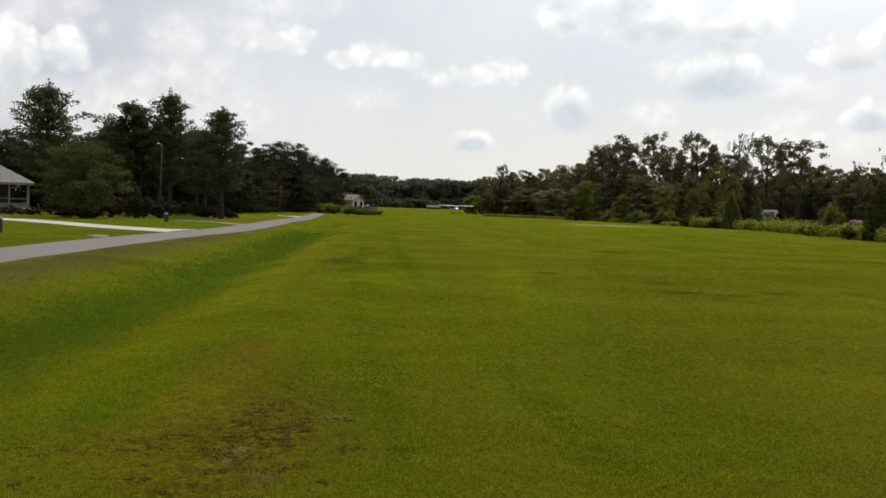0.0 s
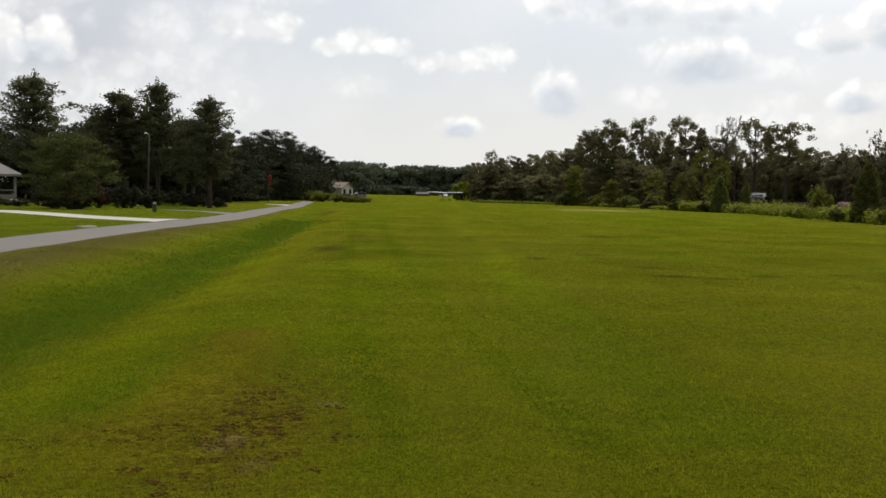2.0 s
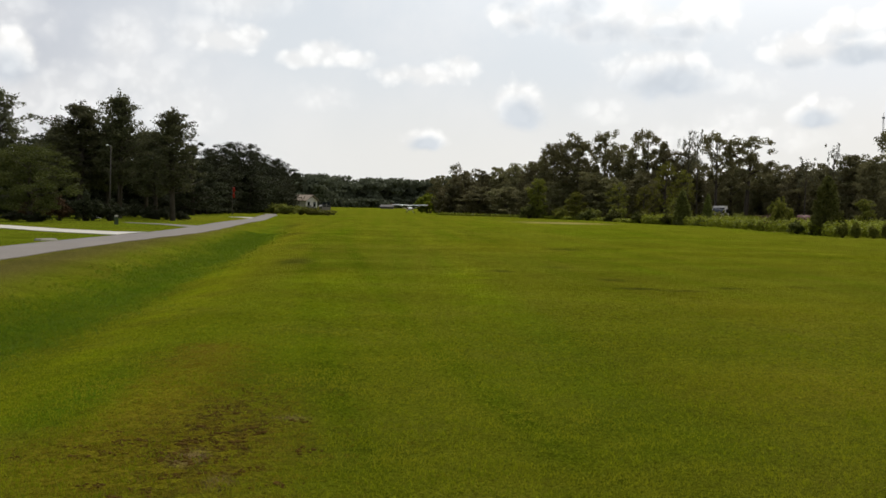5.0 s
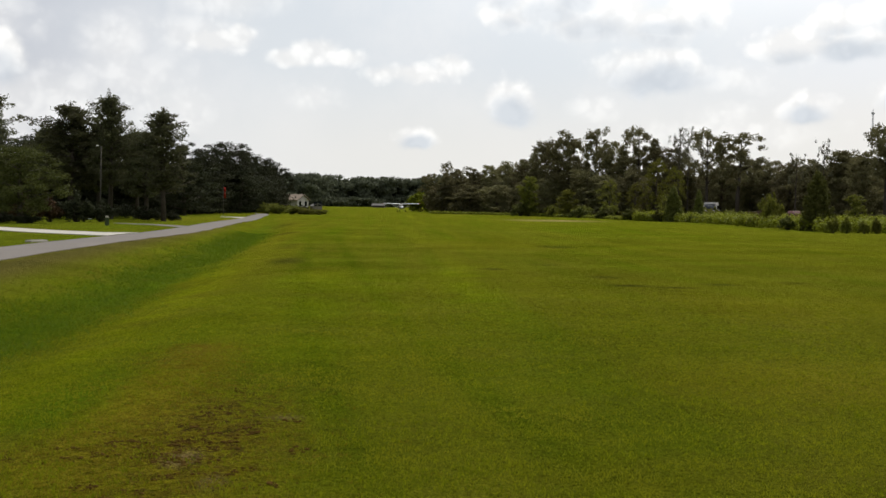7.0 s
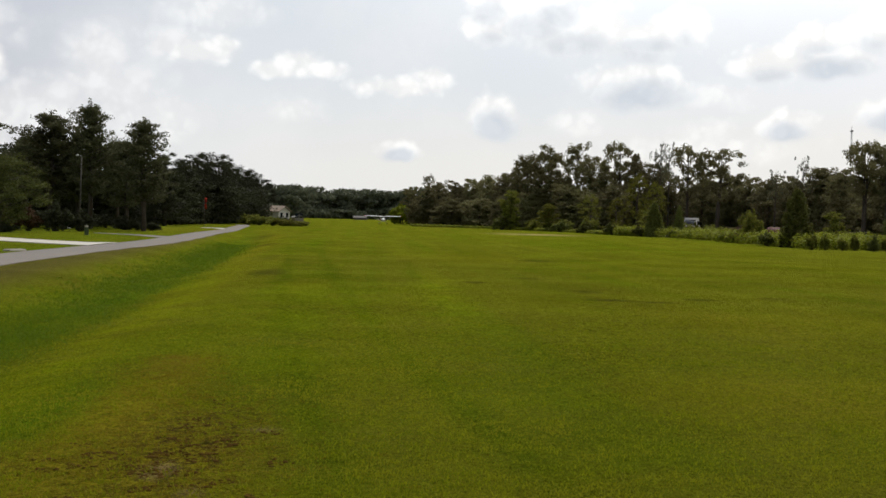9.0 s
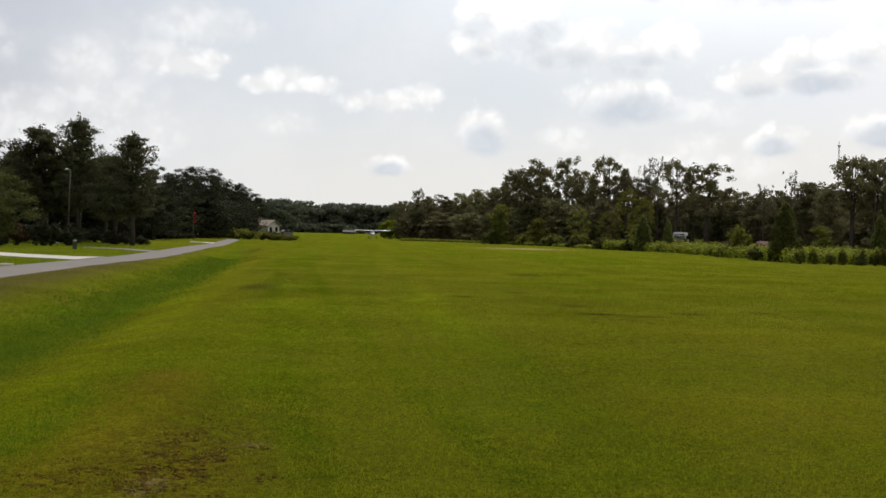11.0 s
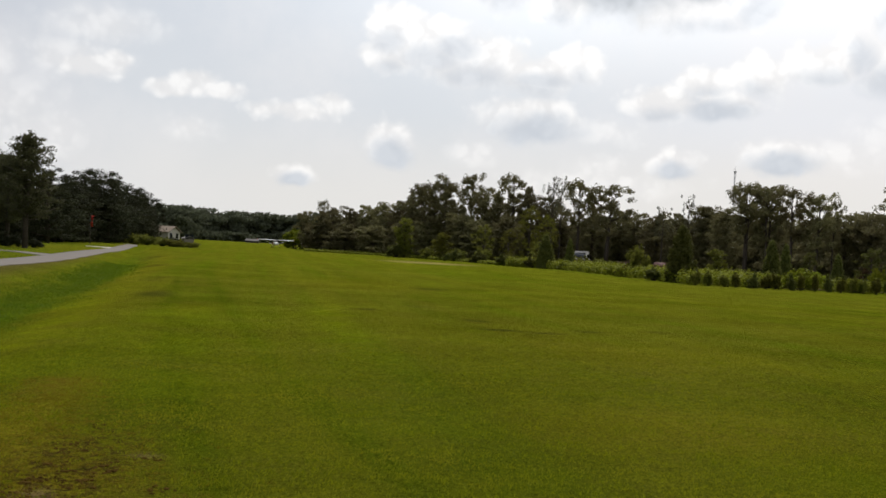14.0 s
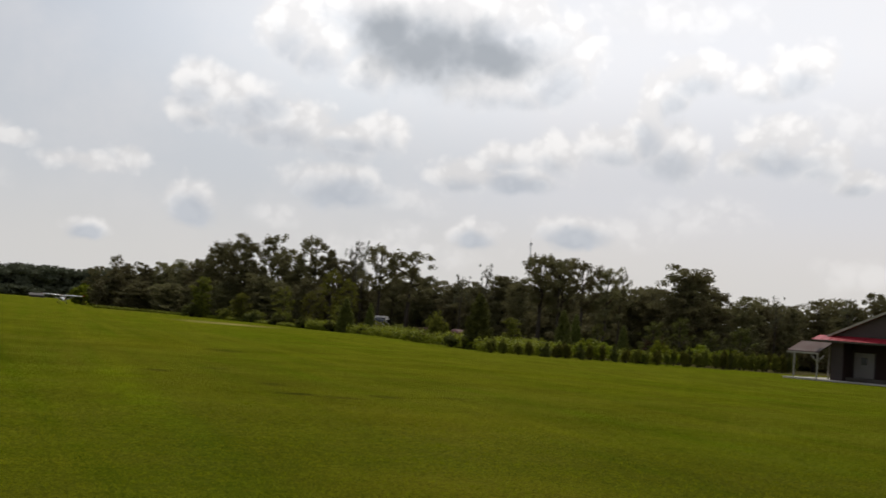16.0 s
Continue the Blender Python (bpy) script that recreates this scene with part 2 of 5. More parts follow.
LEAF_OLIVE = foliage("olive_leaves", (0.066, 0.074, 0.019), (0.118, 0.128, 0.030), (0.128, 0.120, 0.040), 0.38)
LEAF_FEATHER = foliage("feathery_leaves", (0.055, 0.066, 0.018), (0.092, 0.106, 0.026), (0.105, 0.112, 0.030), 0.3)
LEAF_RED = foliage("russet_leaves", (0.060, 0.040, 0.020), (0.110, 0.070, 0.034), (0.090, 0.075, 0.034), 0.2)
LEAF_WEED = foliage("weed_leaves", (0.130, 0.165, 0.012), (0.250, 0.275, 0.024), (0.190, 0.215, 0.020), 0.4)
BLADE = foliage("grass_blades", (0.105, 0.134, 0.004), (0.245, 0.262, 0.009), (0.285, 0.255, 0.016), 0.54, 0.03)
LONG_GRASS = foliage("long_grass", (0.066, 0.110, 0.005), (0.120, 0.168, 0.008), (0.125, 0.155, 0.009), 0.5, 0.03)
DRY_BLADE = foliage("dry_blades", (0.120, 0.105, 0.006), (0.300, 0.250, 0.016), (0.330, 0.250, 0.030), 0.45, 0.03)
BARK = surface("bark", (0.045, 0.036, 0.028), (0.10, 0.085, 0.07), 0.9, 2.0, 14.0, relief=0.8, depth=0.03)
ASPHALT = surface("asphalt", (0.150, 0.136, 0.124), (0.215, 0.195, 0.178), 0.85, 0.35, 9.0, relief=0.4)
CONCRETE = surface("concrete", (0.40, 0.375, 0.33), (0.52, 0.495, 0.44), 0.8, 0.4, 8.0)
WHITE_PAINT = surface("white_paint", (0.70, 0.69, 0.66), (0.82, 0.81, 0.79), 0.5, 1.0, 20.0, relief=0.05)
ROOF_GREY = surface("grey_metal_roof", (0.17, 0.16, 0.155), (0.235, 0.222, 0.212), 0.7, 0.7, 20.0, relief=0.1)
ROOF_RED = surface("red_metal_roof", (0.27, 0.014, 0.028), (0.36, 0.024, 0.040), 0.42, 0.6, 12.0, relief=0.08)
SIDING_TAUPE = surface("taupe_siding", (0.074, 0.061, 0.057), (0.102, 0.085, 0.080), 0.7, 0.6, 12.0, relief=0.15)
SOIL = surface("dark_soil", (0.055, 0.033, 0.007), (0.110, 0.068, 0.018), 0.95, 3.0, 60.0, gloss=0.0)
ROCK = surface("weathered_concrete", (0.20, 0.185, 0.15), (0.32, 0.30, 0.25), 0.9, 3.0, 20.0)
ROOF_DULL = surface("dull_tin_roof", (0.14, 0.135, 0.13), (0.22, 0.21, 0.20), 0.9, 1.0, 14.0, gloss=0.0)
SIDING_WHITE = surface("white_siding", (0.38, 0.36, 0.33), (0.48, 0.46, 0.43), 0.7, 0.6, 12.0, relief=0.1)
DOOR_GREY = surface("shaded_door_paint", (0.30, 0.28, 0.26), (0.38, 0.36, 0.34), 0.6, 1.0, 20.0, relief=0.05)
SIDING_PALE = surface("pale_siding", (0.17, 0.155, 0.135), (0.24, 0.22, 0.195), 0.7, 0.6, 12.0, relief=0.1)
ROOF_TAN = surface("tan_roof", (0.19, 0.155, 0.12), (0.27, 0.22, 0.175), 0.8, 0.6, 12.0, relief=0.2)
ROOF_BROWN = surface("brown_roof", (0.055, 0.029, 0.025), (0.085, 0.046, 0.039), 0.7, 0.6, 12.0, relief=0.2)
SIDING_BROWN = surface("brown_siding", (0.040, 0.025, 0.022), (0.065, 0.040, 0.034), 0.7, 0.6, 12.0, relief=0.15)
WOOD_POST = surface("weathered_post", (0.30, 0.28, 0.23), (0.42, 0.40, 0.34), 0.8, 3.0, 30.0)
POLE_WOOD = surface("pole_wood", (0.070, 0.062, 0.052), (0.12, 0.108, 0.092), 0.85, 1.0, 18.0)
STEEL = surface("galvanised_steel", (0.30, 0.31, 0.32), (0.42, 0.43, 0.44), 0.45, 2.0, 20.0, metal=0.7)
BLACK = surface("black_rubber", (0.012, 0.012, 0.012), (0.03, 0.03, 0.03), 0.8, 5.0, 40.0)
PLANE_WHITE = surface("white_fabric", (0.74, 0.74, 0.72), (0.82, 0.82, 0.80), 0.22, 1.0, 10.0, relief=0.03, gloss=0.5)
PLANE_RED = surface("red_enamel", (0.42, 0.022, 0.018), (0.50, 0.035, 0.028), 0.25, 1.0, 10.0, relief=0.03, gloss=0.5)
CAR_RED = surface("dark_red_paint", (0.060, 0.016, 0.016), (0.085, 0.024, 0.022), 0.6, 1.0, 10.0, relief=0.02, gloss=0.15)
SOCK = surface("faded_red_cloth", (0.42, 0.035, 0.025), (0.55, 0.055, 0.035), 0.9, 2.0, 30.0)
GREEN_BOX = surface("green_enamel", (0.040, 0.058, 0.026), (0.062, 0.082, 0.038), 0.5, 3.0, 30.0)
BRUSH = surface("brown_brush", (0.060, 0.040, 0.028), (0.13, 0.085, 0.06), 0.95, 1.5, 12.0, relief=0.8, depth=0.05)
GLASS, gN, gL, gB = nodes_of("dark_glass")
gB.inputs["Base Color"].default_value = (0.02, 0.025, 0.03, 1)
gB.inputs["Roughness"].default_value = 0.06


def ground_material():
    m, N, L, bsdf = nodes_of("turf")
    at = N.new("ShaderNodeTexCoord").outputs["Object"]

    def zone(name):
        n = N.new("ShaderNodeAttribute")
        n.attribute_name = name
        return n.outputs["Fac"]
    tuft, clump = noise_at(N, L, at, 24.0, 6.0, 0.85), noise_at(N, L, at, 1.7, 5.0, 0.65)
    drift, wide = noise_at(N, L, at, 0.22, 4.0, 0.6), noise_at(N, L, at, 0.045, 3.0, 0.6)
    c = blend(N, L, remap(N, L, clump, 0.26, 0.74, 0, 1), (0.048, 0.070, 0.0024), (0.095, 0.112, 0.0038))
    c = blend(N, L, remap(N, L, drift, 0.36, 0.74, 0, 0.6), c, (0.096, 0.102, 0.0085))
    c = blend(N, L, remap(N, L, wide, 0.36, 0.68, 0, 0.6), c, (0.104, 0.098, 0.011))
    # mown lanes run along the strip
    turn = N.new("ShaderNodeMapping")
    turn.inputs["Rotation"].default_value = (0, 0, radians(-2.0))
    turn.inputs["Scale"].default_value = (1, 0.035, 1)
    L.new(at, turn.inputs["Vector"])
    lane = noise_at(N, L, turn.outputs[0], 0.75, 3.0, 0.55)
    c = blend(N, L, remap(N, L, lane, 0.48, 0.72, 0, 0.75), c, (0.064, 0.098, 0.003))
    c = blend(N, L, remap(N, L, lane, 0.48, 0.28, 0, 0.5), c, (0.122, 0.128, 0.006))
    c = blend(N, L, zone("track"), c, (0.046, 0.074, 0.002))
    c = blend(N, L, zone("dry"), c, (0.138, 0.122, 0.008))
    uneven = remap(N, L, noise_at(N, L, at, 1.1, 5.0, 0.65), 0.36, 0.62, 0.15, 1.15)

    def broken(v):
        n = N.new("ShaderNodeMath")
        n.operation, n.use_clamp = "MULTIPLY", True
        L.new(v, n.inputs[0])
        L.new(uneven, n.inputs[1])
        return n.outputs[0]
    c = blend(N, L, broken(zone("fresh_lit")), c, (0.135, 0.162, 0.004))
    c = blend(N, L, broken(zone("lush")), c, (0.050, 0.100, 0.004))
    c = blend(N, L, zone("lawn"), c, (0.070, 0.098, 0.007))
    c = blend(N, L, remap(N, L, noise_at(N, L, at, 0.5, 5.0, 0.6), 0.46, 0.74, 0, 0.45), c, (0.100, 0.090, 0.012))
    worn = N.new("ShaderNodeMath")
    worn.operation = "MULTIPLY"
    L.new(zone("mud"), worn.inputs[0])
    L.new(remap(N, L, noise_at(N, L, at, 8.5, 6.0, 0.78), 0.46, 0.55, 0, 1), worn.inputs[1])
    worn.use_clamp = True
    c = blend(N, L, worn.outputs[0], c, (0.050, 0.034, 0.009))
    c = blend(N, L, zone("bare"), c, (0.150, 0.103, 0.052))
    c = blend(N, L, zone("sand"), c, (0.330, 0.260, 0.120))
    c = blend(N, L, zone("scar_shade"), c, (0.030, 0.028, 0.008))
    c = blend(N, L, zone("litter"), c, (0.060, 0.052, 0.024))
    ragged = noise_at(N, L, at, 5.5, 6.0, 0.8)
    c = blend(N, L, remap(N, L, ragged, 0.52, 0.72, 0, 0.36), c, (0.140, 0.128, 0.009))
    c = blend(N, L, remap(N, L, ragged, 0.46, 0.33, 0, 0.6), c, (0.030, 0.046, 0.003))
    patchy = remap(N, L, noise_at(N, L, at, 0.30, 3.0, 0.5), 0.34, 0.66, 0.90, 1.18)
    c = blend(N, L, 1.0, c, patchy, "MULTIPLY")
    speck = remap(N, L, tuft, 0.36, 0.64, 0.40, 2.10)
    c = blend(N, L, 1.0, c, speck, "MULTIPLY")
    L.new(c, bsdf.inputs["Base Color"])
    bsdf.inputs["Roughness"].default_value = 0.95
    bsdf.inputs["Specular IOR Level"].default_value = 0.0
    lump = N.new("ShaderNodeMath")
    lump.operation = "MULTIPLY_ADD"
    L.new(noise_at(N, L, at, 7.0, 5.0, 0.65), lump.inputs[0])
    lump.inputs[1].default_value = 1.6
    L.new(tuft, lump.inputs[2])
    bump_to(N, L, bsdf, lump.outputs[0], 0.8, 0.09)
    return m


TURF = ground_material()


# ---- mesh helpers ----
def part(name, bm, material, parent=None, label=""):
    me = bpy.data.meshes.new(name)
    bm.to_mesh(me)
    bm.free()
    me.materials.append(material)
    ob = new(name, me)
    ob.parent = parent
    return tagged(ob, label)


def root(name, m, label, category, group="", kind=""):
    ob = new(name)
    ob.matrix_basis = m
    return tagged(ob, label, category, group, kind)


def box(bm, x0, x1, y0, y1, z0, z1, bevel=0.0):
    made = bmesh.ops.create_cube(bm, size=1.0, matrix=Matrix.LocRotScale(((x0 + x1) / 2, (y0 + y1) / 2, (z0 + z1) / 2), None, (x1 - x0, y1 - y0, z1 - z0)))
    if bevel:
        edges = {e for v in made["verts"] for e in v.link_edges}
        bmesh.ops.bevel(bm, geom=list(edges), offset=bevel, segments=2, affect="EDGES", profile=0.5)
    return bm


def boxed(*a, bevel=0.0):
    return box(bmesh.new(), *a, bevel=bevel)


def tube(bm, points, radii, sides=8):
    """A tapered tube along points, closed at both ends."""
    rings = []
    for k, (p, r) in enumerate(zip(points, radii)):
        p = Vector(p)
        ahead = Vector(points[min(k + 1, len(points) - 1)]) - Vector(points[max(k - 1, 0)])
        q = ahead.to_track_quat("Z", "Y")
        rings.append([bm.verts.new(p + q @ Vector((r * math.cos(2 * math.pi * j / sides), r * math.sin(2 * math.pi * j / sides), 0))) for j in range(sides)])
    for a, b in zip(rings, rings[1:]):
        for j in range(sides):
            bm.faces.new((a[j], a[(j + 1) % sides], b[(j + 1) % sides], b[j]))
    bm.faces.new(rings[0][::-1])
    bm.faces.new(rings[-1])
    for f in bm.faces:
        f.smooth = True
    return bm


def tubed(points, radii, sides=8):
    return tube(bmesh.new(), points, radii, sides)


def prism(bm, outline, y0, y1):
    """A flat outline of (x, z) pushed from y0 to y1."""
    a = [bm.verts.new((x, y0, z)) for x, z in outline]
    b = [bm.verts.new((x, y1, z)) for x, z in outline]
    bm.faces.new(a)
    bm.faces.new(b[::-1])
    for k in range(len(a)):
        j = (k + 1) % len(a)
        bm.faces.new((a[j], a[k], b[k], b[j]))
    bmesh.ops.recalc_face_normals(bm, faces=bm.faces)
    return bm


def loft(sections):
    """A skin through closed rings of equal length."""
    bm = bmesh.new()
    rings = [[bm.verts.new(p) for p in ring] for ring in sections]
    n = len(rings[0])
    for a, b in zip(rings, rings[1:]):
        for j in range(n):
            bm.faces.new((a[j], a[(j + 1) % n], b[(j + 1) % n], b[j]))
    bm.faces.new(rings[0])
    bm.faces.new(rings[-1])
    bmesh.ops.recalc_face_normals(bm, faces=bm.faces)
    for f in bm.faces:
        f.smooth = len(f.verts) == 4
    return bm


def leaf_mesh(name, clumps, per, size, rng, material, flat=0.0):
    """Many small three-cornered leaves round clump centres: clumps is an array of x, y, z, rx, ry, rz."""
    clumps = np.asarray(clumps, float)
    c = np.repeat(clumps, 2 * per, axis=0)
    n = len(c)
    d = rng.normal(size=(n, 3))
    d /= np.linalg.norm(d, axis=1)[:, None]
    place = c[:, :3] + d * c[:, 3:] * (rng.random((n, 1)) ** 0.45)
    normal = d + rng.normal(size=(n, 3)) * 0.6 + np.array([0, 0, flat])
    normal /= np.linalg.norm(normal, axis=1)[:, None]
    u = np.cross(normal, rng.normal(size=(n, 3)))
    u /= np.linalg.norm(u, axis=1)[:, None] + 1e-9
    v = np.cross(normal, u)
    s = size * (0.5 + 0.7 * rng.random((n, 1)))
    u, v = u * s * 0.55, v * s * 0.40
    leaves = np.stack([place - u * 0.8 - v, place - u * 0.8 + v, place + u], axis=1)
    return raw_mesh(name, leaves.reshape(-1, 3), 3, material)


def raw_mesh(name, verts, corners, material):
    """Loose faces of so many corners each."""
    me = bpy.data.meshes.new(name)
    count = len(verts) // corners
    me.vertices.add(len(verts))
    me.vertices.foreach_set("co", np.asarray(verts, np.float32).ravel())
    me.loops.add(len(verts))
    me.loops.foreach_set("vertex_index", np.arange(len(verts), dtype=np.int32))
    me.polygons.add(count)
    me.polygons.foreach_set("loop_start", np.arange(0, len(verts), corners, dtype=np.int32))
    me.update(calc_edges=True)
    me.materials.append(material)
    return me


# ---- the ground ----
def smooth(v, a, b):
    s = np.clip((v - a) / (b - a), 0, 1)
    return s * s * (3 - 2 * s)


def road_x(y):
    """The right-hand edge of the lane."""
    return np.interp(y, [-40, 24, 34, 44, 58, 77, 100, 137, 160], [-10.3, -10.25, -10.3, -10.45, -10.7, -11.5, -12.9, -15.5, -18.5])


def road_left(y):
    return np.interp(y, [-40, 31, 45, 54, 67, 87, 115, 148, 160], [-12.6, -12.7, -12.85, -13.05, -13.3, -14.0, -15.7, -18.4, -20.6])


def ditch_x(y):
    return np.interp(y, [-200, 5, 13.5, 18.7, 24, 29, 38, 56, 80, 130, 400], [-3.9, -4.9, -5.4, -5.55, -5.8, -6.1, -6.5, -7.7, -9.2, -14, -30])


def height(x, y):
    d = x - ditch_x(y)
    deep = 0.42 * (1 - smooth(y, 70, 130))
    z = -deep * np.exp(-(d / 1.7) ** 2)
    z = z + 0.006 * np.exp(-(d / 2.2) ** 2) * np.sin(1.3 * y + 1.9 * x + 0.8 * np.sin(0.37 * y)) * np.sin(0.53 * y - 2.3 * x) * (1 - smooth(y, 60, 90))
    z = z + 0.05 * np.sin(x * 0.21 + 1.0) * np.sin(y * 0.13) * smooth(np.hypot(x, y), 6, 25) * (1 - smooth(np.hypot(x, y), 200, 400))
    return z


def build_ground():
    front = np.radians(np.concatenate([np.arange(-180, -32, 4.0), np.arange(-32, 52, 0.35), np.arange(52, 180, 4.0)]))
    rad = np.concatenate([[0.6], np.geomspace(1.2, 4, 16), np.geomspace(4.05, 80, 270), np.geomspace(81, 4500, 70)])
    R, A = np.meshgrid(rad, front, indexing="ij")
    X, Y = R * np.sin(A), R * np.cos(A)
    Z = height(X, Y)
    nr, na = R.shape
    co = np.stack([X, Y, Z], -1).reshape(-1, 3)
    idx = np.arange(nr * na).reshape(nr, na)
    a, b = idx[:-1], idx[1:]
    quads = np.stack([a, np.roll(a, -1, 1), np.roll(b, -1, 1), b], -1).reshape(-1, 4)[:, ::-1]
    centre = len(co)
    co = np.vstack([co, [0, 0, 0]])
    faces = quads.tolist() + [(centre, int(idx[0, (k + 1) % na]), int(idx[0, k])) for k in range(na)]
    me = bpy.data.meshes.new("ground")
    me.from_pydata(co.tolist(), [], faces)
    me.update()
    me.polygons.foreach_set("use_smooth", np.ones(len(me.polygons), bool))
    me.materials.append(TURF)
    x, y = co[:, 0], co[:, 1]

    def layer(name, values):
        me.attributes.new(name, "FLOAT", "POINT").data.foreach_set("value", np.clip(values, 0, 1).astype(np.float32))

    def patch(px, py, rx, ry, lo=1.0, hi=0.3):
        return 1 - smooth(np.hypot((x - px) / rx, (y - py) / ry), hi, lo)
    dd = x - ditch_x(y)
    near = 1 - smooth(y, 60, 140)
    # fresh grass, plus sunlight painted on the ditch's near rim (dd 1.75)
    layer("fresh_lit", 0.35 * patch(-1.0, 18.0, 3.2, 10.0, 1.2, 0.2) + 0.10 * smooth(y, 35, 75) * (x > -6) * (1 - smooth(y, 250, 400)) + 0.65 * np.exp(-((dd - 1.75) / 0.7) ** 2) * smooth(y, 6, 9) * (1 - smooth(y, 20, 45)) + 0.3 * np.exp(-((dd + 1.7) / 0.7) ** 2) * near * smooth(y, 9, 14) + 0.5 * np.exp(-((x - 1.2 - 0.02 * y) / 0.5) ** 2) * smooth(y, 10, 16) * (1 - smooth(y, 24, 40)))
    layer("lush", 0.8 * patch(-7.7, 52, 1.1, 10) + 0.7 * patch(-2.68, 8.9, 0.42, 2.3, 1.2, 0.1) + 0.7 * np.exp(-((dd + 0.1) / 0.7) ** 2) * near * smooth(y, 9, 16) + 0.3 * patch(1.5, 14, 1.0, 9) + 0.15 * patch(-0.2, 26, 0.8, 18))
    rim = np.exp(-((dd - 2.0) / 0.8) ** 2) * near * smooth(y, 8, 20)
    layer("dry", 0.95 * patch(-1.45, 7.0, 1.05, 2.4, 1.2, 0.2) + 0.9 * patch(-2.0, 10.0, 0.62, 3.0, 1.2, 0.2) + 0.2 * patch(5.6, 19.0, 3.6, 8.0, 1.3, 0.1) + 0.35 * rim + 0.12 * patch(14, 40, 14, 22, 1.2, 0.2) + 0.5 * patch(4.2, 9.6, 2.2, 1.8, 1.3, 0.1) + 0.15 * patch(0.6, 5.9, 2.2, 0.9, 1.3, 0.1) + 0.85 * patch(-18.0, 100, 5, 17, 1.3, 0.2) + 0.7 * patch(-2.5, 6.6, 1.0, 1.3, 1.3, 0.2) + 0.15 * patch(2.2, 6.2, 1.6, 0.9, 1.2, 0.2)
          + 0.85 * np.exp(-((dd + 3.3) / 1.0) ** 2) * near * smooth(y, 12, 18) + 0.25 * patch(7.0, 17.0, 2.6, 2.6, 1.3, 0.1) + 0.45 * patch(-4.7, 24.9, 0.5, 2.2, 1.3, 0.1) + 0.3 * patch(-1.5, 24.7, 0.8, 3.0, 1.3, 0.1) + 0.3 * patch(4.0, 44, 3.5, 7, 1.3, 0.1))
    layer("mud", 0.95 * patch(-1.25, 7.1, 0.72, 2.3, 1.3, 0.1) + 0.55 * patch(-2.35, 7.0, 0.5, 0.5, 1.3, 0.1) + 0.35 * patch(-1.3, 8.6, 0.7, 1.6, 1.3, 0.1))
    layer("bare", 0.85 * patch(-1.32, 6.72, 0.15, 0.26, 1.3, 0.1) + 0.6 * patch(-1.02, 6.15, 0.10, 0.22, 1.3, 0.1) + 0.5 * patch(-0.78, 8.0, 0.16, 0.12, 1.3, 0.1))
    layer("sand", 1.0 * patch(17.8, 118, 7.5, 3.4, 1.2, 0.3))
    tracks = 0
    for off in (0.0, -1.35):
        line = np.interp(y, [4, 7, 9.4, 12.9, 15.5, 26, 60, 200], [1.6, 1.15, 0.78, 0.38, 0.08, -0.75, -3.0, -9]) + off
        tracks = tracks + np.exp(-((x - line) / 0.2) ** 2) * smooth(y, 4, 7) * (1 - smooth(y, 35, 80))
    layer("track", 0.55 * tracks)
    # dark turf scars; the long one at y 51.5 paints the ditch hollow's shade
    scars_shade = 0
    for sx, sy, rx, ry, dark in ((5.1, 21.5, 0.55, 0.35, 1.0), (5.9, 21.1, 0.5, 0.28, 0.9), (-2.9, 30.3, 0.55, 2.2, 0.75), (2.8, 27.3, 0.4, 0.5, 0.8), (5.1, 24.2, 0.35, 0.6, 0.6), (7.2, 22.1, 0.45, 0.4, 0.7),
                                 (6.9, 42.9, 0.9, 1.6, 0.5), (4.6, 29.8, 0.5, 0.8, 0.4), (9.1, 22.9, 0.5, 0.4, 0.5), (-7.6, 51.5, 0.75, 6.5, 0.6), (-5.9, 60, 0.9, 3.0, 0.5), (-8.3, 84, 0.7, 6, 0.6), (-3.9, 40.8, 0.7, 2.0, 0.35)):
        scars_shade = scars_shade + 0.85 * dark * patch(sx, sy, rx, ry, 1.4, 0.2)
    layer("scar_shade", scars_shade)
    left = (x < road_left(y)) & (y > 0)
    layer("lawn", 0.5 * left * (1 - smooth(y, 110, 150)))
    ex = np.interp(y, [70, 72, 84, 95, 122, 150, 176, 197, 260, 600], [200, 31.5, 33, 33, 33.5, 29, 23, 7, 6, 60])
    layer("litter", smooth(x - ex, 2, 12) * (y > 78) + smooth(-x, 24, 34) * smooth(y, 100, 118) * (y < 300) + 0.7 * np.exp(-((dd + 3.4) / 1.2) ** 2) * near * smooth(y, 12, 18) * (x > road_x(y) - 0.3))
    return tagged(new("ground", me), "mown grass airstrip with worn dry patches and a shallow ditch", "ground", kind="structure")


build_ground()


def strip(name, left, right, thick, material, label, category, parent=None):
    """A paved strip between two rows of points, lying on the ground."""
    bm = bmesh.new()
    rows = []
    for (lx, ly), (rx, ry) in zip(left, right):
        row = []
        for k in range(5):
            s = k / 4
            x, y = lx + (rx - lx) * s, ly + (ry - ly) * s
            row.append(bm.verts.new((x, y, float(height(x, y)) + thick + 0.012 * (1 - (2 * s - 1) ** 2))))
        low = [bm.verts.new((lx, ly, -0.3)), bm.verts.new((rx, ry, -0.3))]
        rows.append([low[0], *row, low[1]])
    for a, b in zip(rows, rows[1:]):
        for j in range(6):
            bm.faces.new((a[j], a[j + 1], b[j + 1], b[j]))
    bmesh.ops.recalc_face_normals(bm, faces=bm.faces)
    ob = part(name, bm, material, parent)
    return tagged(ob, label, category, kind="structure")


